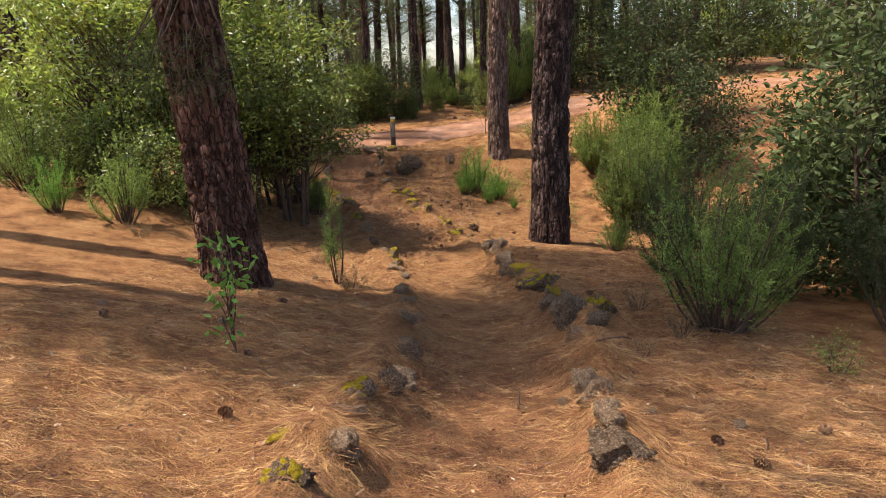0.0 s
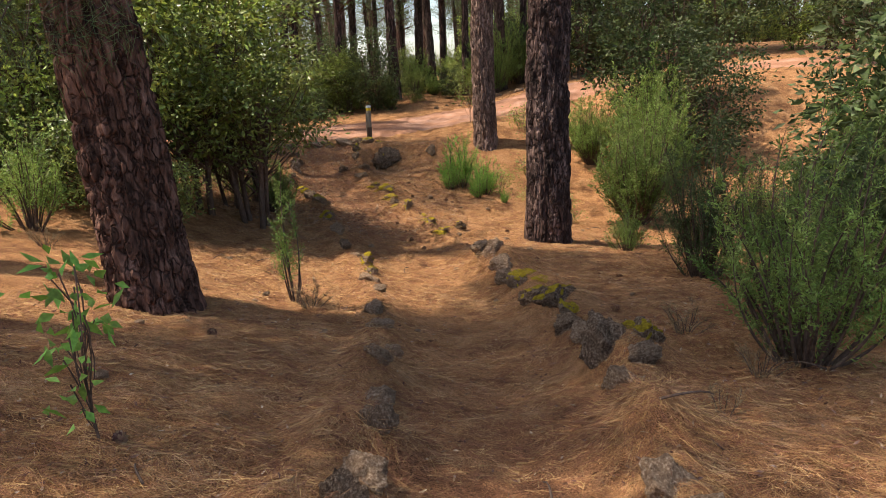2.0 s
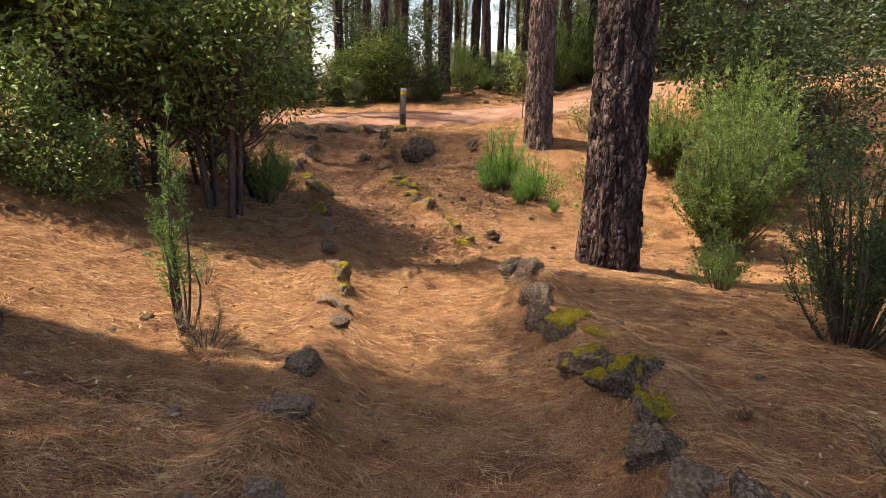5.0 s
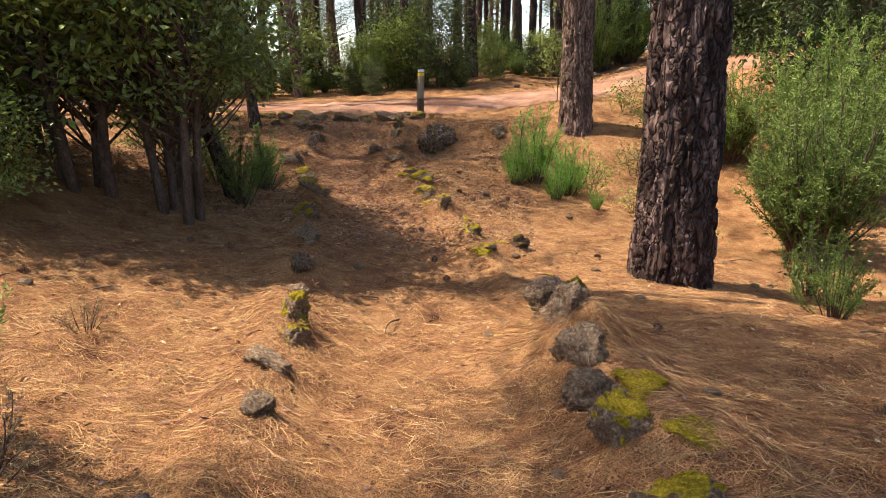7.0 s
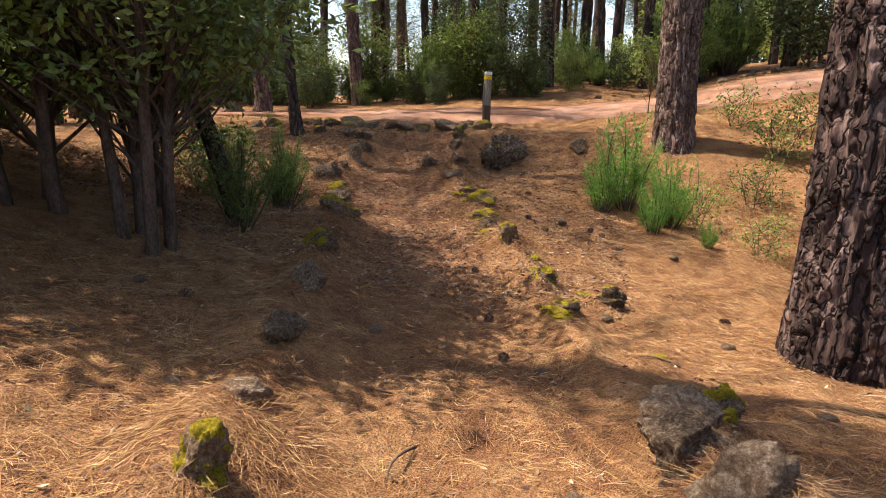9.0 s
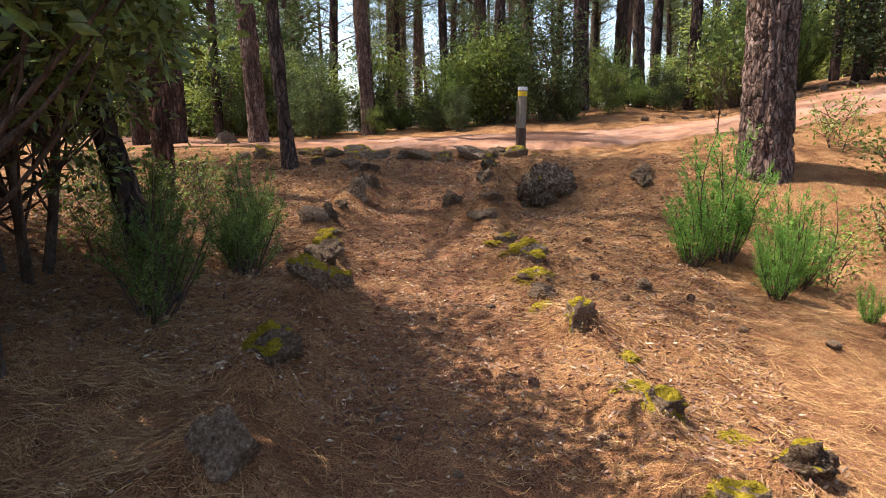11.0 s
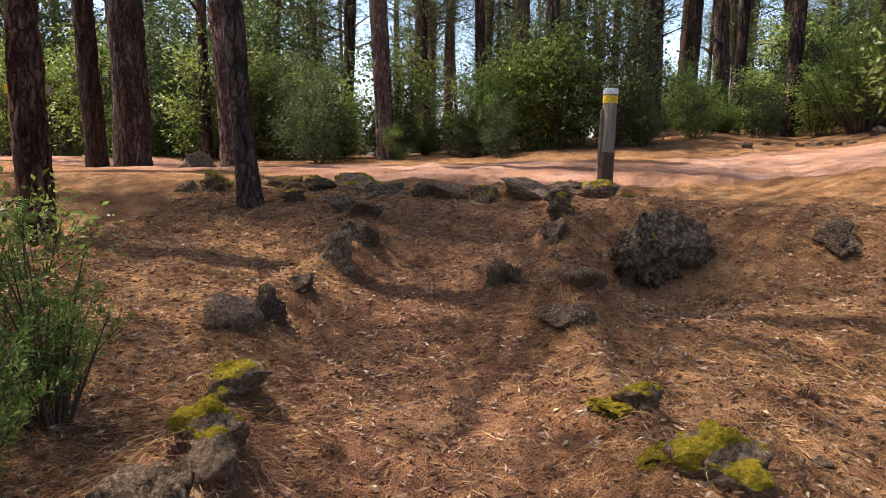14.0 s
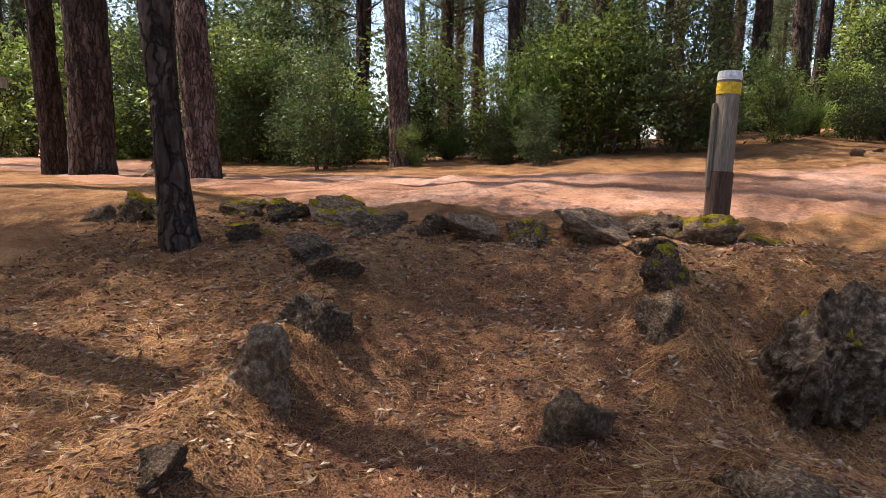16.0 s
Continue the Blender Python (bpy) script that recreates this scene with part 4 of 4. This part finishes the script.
def stone(x, y, w, d, h, dark=0, moss=0, turn=0.0, up=0.0, group="stones edging the path", tilt=0.0, label=""):
    k = int(abs(x * 37 + y * 91))
    src, caps = (stones_dark, moss_dark) if dark else (stones_grey, moss_grey)
    k %= len(src)
    e = new("stone", src[k])
    e.matrix_basis = pose(x, y, gz(x, y) - h * 0.03 + up, tilt + 14 * math.sin(x * 31 + y * 17), 14 * math.sin(x * 53 + y * 7), turn + 180 * math.sin(x * 13 + y * 29)) @ Matrix.Diagonal((w / 1.9, d / 1.9, h / 1.6, 1))
    if moss:
        part_mesh("moss", caps[k], e, "yellow-green moss cushion")
    words = ("black porous" if dark else "rough grey") + " lava stone " + ("capped with moss beside the path" if moss else "half sunk in pine needles")
    return tagged(e, label or words, "stone", group)


for row in (LEFT, LEFT2, RIGHT, RIGHT2):
    for x, y, w, d, h, dark, mossy in row:
        stone(x, y, w, d, h, dark, mossy, (x * 211 + y * 57) % 50 - 25)
# kerb of stones along the track
x = -5.9
while x < -2.0:
    w = rng.uniform(0.26, 0.55)
    stone(x + w / 2, 23.15 + 0.12 * math.sin(x * 2) + rng.uniform(-0.05, 0.05), w * 1.35, rng.uniform(0.3, 0.45), rng.uniform(0.2, 0.3), int(rng.uniform() < 0.75), int(rng.uniform() < 0.3),
          rng.uniform(-20, 20), 0.03, "stones along the track")
    x += w
for x, y, w, d, h, dark, mossy in ((-6.35, 22.86, 0.54, 0.46, 0.40, 1, 1), (-5.25, 22.7, 0.45, 0.35, 0.3, 1, 1), (-6.7, 22.7, 0.4, 0.35, 0.25, 0, 0),
                                   (-9.6, 26.7, 1.1, 0.7, 0.55, 0, 0), (-8.9, 27.0, 0.6, 0.5, 0.4, 0, 0), (-1.55, 23.35, 0.3, 0.3, 0.22, 0, 1), (-2.1, 23.45, 0.32, 0.3, 0.2, 0, 1)):
    stone(x, y, w, d, h, dark, mossy, x * 40, 0.0, "stones along the track")
for i in range(22):
    x = 0.5 + i * 0.42 + rng.uniform(-0.2, 0.2)
    y = float(hermite(ROAD_X, ROAD_Y, np.array([x]))[0]) + 2.3 + rng.uniform(0, 1.2)
    w = rng.uniform(0.2, 0.5)
    stone(x, y, w, w * 0.8, w * rng.uniform(0.5, 0.8), int(rng.uniform() < 0.4), 0, 0, 0.0, "stones along the track")
boulder = new("boulder", stone_mesh(77, 0.85, M["rock_dark"], 5))
boulder.matrix_basis = pose(-1.38, 21.85, gz(-1.38, 21.85) + 0.22, 8, 6, 30) @ Matrix.Diagonal((0.48, 0.44, 0.52, 1))
tagged(boulder, "grey pitted lava boulder in a needle-filled hollow", "boulder")
tagged(part_mesh("moss", moss_mesh(boulder.data, 5, 0.95), boulder, "thin yellow-green moss"), kind="stuff")

# ---- trail marker post ----
post = new("trail_post")
post.matrix_basis = pose(-1.83, 23.38, gz(-1.83, 23.38) - 0.05, -1, 1.5, 10) @ Matrix.Diagonal((1, 1, 1.15, 1))


def round_part(name, rad, z0, z1, mat, label, worn=0.0, at=(0, 0), sides=28):
    bm = bmesh.new()
    bmesh.ops.create_cone(bm, cap_ends=True, segments=sides, radius1=rad, radius2=rad * 0.985, depth=z1 - z0)
    bmesh.ops.translate(bm, vec=(at[0], at[1], (z0 + z1) / 2), verts=bm.verts)
    rim = [e for e in bm.edges if len({round(v.co.z, 3) for v in e.verts}) == 1]
    bmesh.ops.bevel(bm, geom=rim, offset=0.006, segments=2, affect="EDGES")
    for v in bm.verts:
        v.co.x += worn * noise.noise(v.co * 9)
        v.co.y += worn * noise.noise(v.co * 9 + Vector((5, 5, 5)))
    return part(name, bm, mat, post, label)


round_part("shaft", 0.078, 0.0, 1.02, M["post"], "weathered grey-brown round wood", 0.004)
# slightly wider sleeve in a darker wood colour on the lower half
round_part("sleeve", 0.086, 0.0, 0.47, M["post_dark"], "darker wood at the foot", 0.006)
round_part("yellow_band", 0.0805, 0.92, 1.0, M["yellow"], "yellow painted band", 0.002)
round_part("white_cap", 0.0805, 1.003, 1.06, M["white"], "white painted top", 0.002)
bm = bmesh.new()
bmesh.ops.create_cube(bm, size=1, matrix=pose(-0.085, -0.01, 0.62) @ Matrix.Diagonal((0.022, 0.07, 0.5, 1)))
bmesh.ops.bevel(bm, geom=bm.edges[:], offset=0.004, segments=2, affect="EDGES")
part("batten", bm, M["post"], post, "narrow wooden batten")
tagged(post, "round wooden trail post with yellow and white bands", "post")

# ---- small leafy plants ----
weed = broad_meshes(1.1, 0.13, 0.13, 18, 6, M["bright"], 0.11, 0.1, 1, 0.1, 0.008, 0.07)
plant("wild_plant", weed, -1.78, 5.06, "thin upright leafy plant among pine needles", "plant")
scrub = broad_meshes(0.55, 0.35, 0.35, 26, 22, M["laurel_pale"], 0.05, 0.05, 5, 0.6, 0.006, 0.09)
twiggy = heath_meshes(0.6, 0.3, 14, M["brown_fol"], 0.03, 60)
for x, y, s, m in ((1.9, 19.6, 1.2, 0), (2.6, 18.6, 1.0, 0), (3.2, 17.2, 1.0, 0), (2.9, 20.6, 1.3, 0), (3.6, 22.3, 1.6, 0), (3.2, 24.0, 1.5, 0), (4.4, 23.6, 1.6, 0), (-5.0, 18.6, 1.2, 0), (-5.9, 18.2, 1.3, 0),
                   (-4.5, 17.2, 1.1, 0), (3.3, 5.2, 0.6, 0), (1.75, 5.6, 0.5, 1), (3.9, 14.3, 1.2, 0), (4.7, 13.2, 1.2, 0), (-1.45, 9.2, 0.8, 1), (-4.8, 10.0, 0.7, 1), (-2.2, 10.9, 0.6, 1), (3.7, 4.0, 0.7, 0),
                   (-5.6, 19.6, 1.2, 0), (-6.8, 19.5, 1.3, 0), (-4.2, 16.4, 1.0, 0), (2.3, 7.6, 0.8, 1), (2.4, 6.4, 0.7, 1)):
    plant("undershrub", (scrub, twiggy)[m], x, y, ("low leafy undershrub on the needle litter", "dry brown twiggy undershrub")[m], "shrub", x * 90, s, "undershrubs")

sapling = broad_meshes(1.9, 0.5, 0.45, 26, 16, M["laurel_pale"], 0.12, 0.35, 1, 0.15, 0.016, 0.13)
plant("laurel_sapling", sapling, 1.55, 25.2, "thin yellow-green laurel sapling beside the track", "tree")

# ---- litter on the ground ----
def scatter(n, x0, x1, y0, y1):
    return rng.uniform(x0, x1, n), rng.uniform(y0, y1, n)


def needles(n, x0, x1, y0, y1, ln, wd):
    x, y = scatter(n, x0, x1, y0, y1)
    keep = rng.uniform(size=n) > 0.82 * tread_of(x, y)
    x, y = x[keep], y[keep]
    a = rng.uniform(0, 2 * math.pi, len(x))
    l2 = rng.uniform(0.5, 1.2, len(x)) * ln
    bend = rng.normal(size=len(x)) * 0.35
    quad = []
    for u, t in ((0, 0), (0.5, 0.5), (1, 1)):
        px, py = x + np.cos(a + bend * u) * l2 * u, y + np.sin(a + bend * u) * l2 * u
        pz = ground(px, py) + 0.003 + rng.uniform(0, 0.016, len(x))
        ox, oy = -np.sin(a) * wd * (1 - 0.5 * u), np.cos(a) * wd * (1 - 0.5 * u)
        quad += [np.stack([px + ox, py + oy, pz], 1), np.stack([px - ox, py - oy, pz + wd], 1)]
    v = np.stack(quad, 1).reshape(-1, 3)
    b = np.arange(len(x))[:, None] * 6
    f = np.concatenate([b + [[0, 1, 3, 2]], b + [[2, 3, 5, 4]]], 0)
    return mesh_of("pine_needles", v, f, M["needle"])


for n, x0, x1, y0, y1, ln, wd in ((150000, -4.0, 4.0, 1.4, 8.0, 0.12, 0.0010), (130000, -4.0, 4.0, 8.0, 16.0, 0.12, 0.0011), (110000, -6.5, 3.5, 16.0, 23.0, 0.12, 0.0011), (40000, -9, 8, 6, 24, 0.15, 0.0015)):
    tagged(new("pine_needles", needles(n, x0, x1, y0, y1, ln, wd)), "loose dry pine needles strewn over the ground", "needles", kind="stuff")
def thatch(x0, y0, r, n, ln):
    """Dry needles piled and hanging over a buried stone."""
    x, y = x0 + rng.normal(size=n) * r * 0.5, y0 + rng.normal(size=n) * r * 0.5
    pos = np.stack([x, y, ground(x, y) + rng.uniform(0.0, 0.05, n)], 1)
    way = np.stack([x - x0, y - y0, rng.normal(size=n) * 0.04 - 0.05], 1) + rng.normal(size=(n, 3)) * np.array([0.16, 0.16, 0.05])
    return leaf_mesh("needle_thatch", pos, way, ln * rng.uniform(0.5, 1.2, n), 0.0028, M["needle"], 0.1)


ridge = [(sx + 0.1 * math.sin(sy * 9), sy - 0.05, 0.7 * max(sw, sd), 260) for sx, sy, sw, sd, sh, sdark, smoss in LEFT + LEFT2 + RIGHT + RIGHT2 if sh > 0.18 and not sdark]
for x0, y0, r, n in ridge + list(((1.25, 5.5, 0.42, 1500), (-0.75, 3.6, 0.42, 1500), (-0.6, 4.2, 0.3, 700), (-0.5, 5.6, 0.35, 900), (-2.0, 20.5, 0.42, 1500), (1.05, 11.8, 0.6, 3200), (1.0, 3.9, 0.35, 900), (-0.5, 7.0, 0.35, 900), (-0.5, 16.8, 0.4, 900),
                     (-2.5, 16.6, 0.5, 1000), (-3.2, 18.2, 0.5, 1000), (1.4, 9.3, 0.5, 1000), (0.0, 22.5, 0.6, 900), (-1.1, 18.0, 0.4, 800), (-1.1, 12.0, 0.4, 800))):
    tagged(new("needle_thatch", thatch(x0, y0, r, n, 0.12 if n < 300 else 0.17)), "heap of long dry pine needles over a stone", "needles", kind="stuff")
for n, x0, x1, y0, y1 in ((34000, -6.5, 0.8, 15.0, 23.2), (5000, -4, 4, 1.8, 15.5)):
    x, y = scatter(n, x0, x1, y0, y1)
    pos = np.stack([x, y, ground(x, y) + 0.015], 1)
    way = rng.normal(size=(n, 3)) * np.array([1, 1, 0.25])
    tagged(new("dead_leaves", leaf_mesh("dead_leaves", pos, way, 0.045 * rng.uniform(0.5, 1.4, n), 0.016, M["litter"])), "curled brown dead leaves on the path", "leaves", kind="stuff")

# fallen twigs
twigs = [tubes("twig", [(bent((0, 0, 0), (0.32, 0.05, 0), 6, 0.1), np.linspace(0.009, 0.004, 6))], M["twig"], 6), tubes("twig", [(bent((0, 0, 0), (0.2, -0.03, 0), 6, 0.15), np.linspace(0.007, 0.003, 6))], M["twig"], 6)]
for i in range(26):
    x, y = rng.uniform(-3.5, 3.5), rng.uniform(2.5, 22)
    e = new("twig", twigs[i % 2])
    e.matrix_basis = pose(x, y, gz(x, y) + 0.02, 0, 0, rng.uniform(0, 360)) @ Matrix.Diagonal((1, 1, 1, 1))
    tagged(e, "short brown fallen twig on the needles", "twig", "fallen twigs")
pebble = stone_mesh(5, 0.25, M["rock"], 3)
for i in range(60):
    x, y = rng.uniform(-4.5, 3.8), rng.uniform(2.2, 23)
    s = rng.uniform(0.025, 0.065)
    e = new("pebble", pebble)
    e.matrix_basis = pose(x, y, gz(x, y) + s * 0.3, 0, 0, rng.uniform(0, 360)) @ Matrix.Diagonal((s * 1.3, s, s * 0.8, 1))
    tagged(e, "small grey stone among the needles", "pebble", "loose pebbles")

# pine cones
cone_v, cone_f = [], []
for k in range(46):
    a, u = k * 2.39996, (k + 0.5) / 46
    r = 0.032 * math.sin(math.pi * (0.12 + 0.8 * u)) ** 0.8
    c = np.array([math.cos(a) * r, math.sin(a) * r, 0.10 * u])
    out, side = np.array([math.cos(a), math.sin(a), 0.45]), np.array([-math.sin(a), math.cos(a), 0])
    b = len(cone_v)
    cone_v += [c * 0.4 + np.array([0, 0, 0.06 * u]) - side * 0.006, c * 0.4 + np.array([0, 0, 0.06 * u]) + side * 0.006, c + side * 0.010, c + out * 0.010, c - side * 0.010]
    cone_f += [(b, b + 1, b + 2), (b, b + 2, b + 3), (b, b + 3, b + 4)]
cone_mesh = mesh_of("pine_cone", np.array(cone_v), np.array(cone_f), M["litter"])
for i in range(34):
    x, y = rng.uniform(-3.5, 4.0), rng.uniform(2.5, 21)
    e = new("pine_cone", cone_mesh)
    e.matrix_basis = pose(x, y, gz(x, y) + 0.03, 90, 0, rng.uniform(0, 360))
    tagged(e, "open brown pine cone on the needles", "pine cone", "fallen pine cones")

# flat moss cushions on the litter
cushion = moss_mesh(stones_grey[0], 3, 0.1)
for x, y, w in ((0.15, 14.6, 0.3), (0.35, 15.6, 0.24), (-0.15, 15.9, 0.3), (-0.75, 17.2, 0.34), (-1.05, 17.9, 0.3), (-0.6, 17.7, 0.22), (-0.2, 16.4, 0.24), (1.35, 9.9, 0.34), (1.25, 10.7, 0.36), (1.45, 9.1, 0.3), (-1.0, 11.5, 0.2), (-0.95, 3.25, 0.2),
                (-2.6, 17.1, 0.3), (-1.5, 19.1, 0.25), (-1.3, 18.7, 0.25), (0.9, 14.2, 0.2)):
    e = new("moss_patch", cushion)
    e.matrix_basis = pose(x, y, gz(x, y) - 0.03, 0, 0, x * 300) @ Matrix.Diagonal((w / 2, w / 1.6, 0.07, 1))
    tagged(e, "flat cushion of yellow-green moss on needle litter", "moss", "moss cushions")

# ---- wooden signboard far along the track ----
sign = new("signpost")
sign.matrix_basis = pose(-14.6, 27.2, gz(-14.6, 27.2) - 0.1, 0, 0, 25)
for nm, centre, size3, mt in (("pole", (0, 0, 0.95), (0.11, 0.11, 1.9), M["post"]), ("board", (0.38, -0.075, 1.72), (0.95, 0.035, 0.2), M["post"]), ("painted_edge", (0.02, -0.096, 1.72), (0.2, 0.006, 0.19), M["yellow"])):
    bm = bmesh.new()
    bmesh.ops.create_cube(bm, size=1, matrix=pose(*centre) @ Matrix.Diagonal((*size3, 1)))
    bmesh.ops.bevel(bm, geom=bm.edges[:], offset=min(size3) * 0.15, segments=2, affect="EDGES")
    part(nm, bm, mt, sign)
tagged(sign, "weathered wooden signpost with one pointing board beside the track", "signpost")
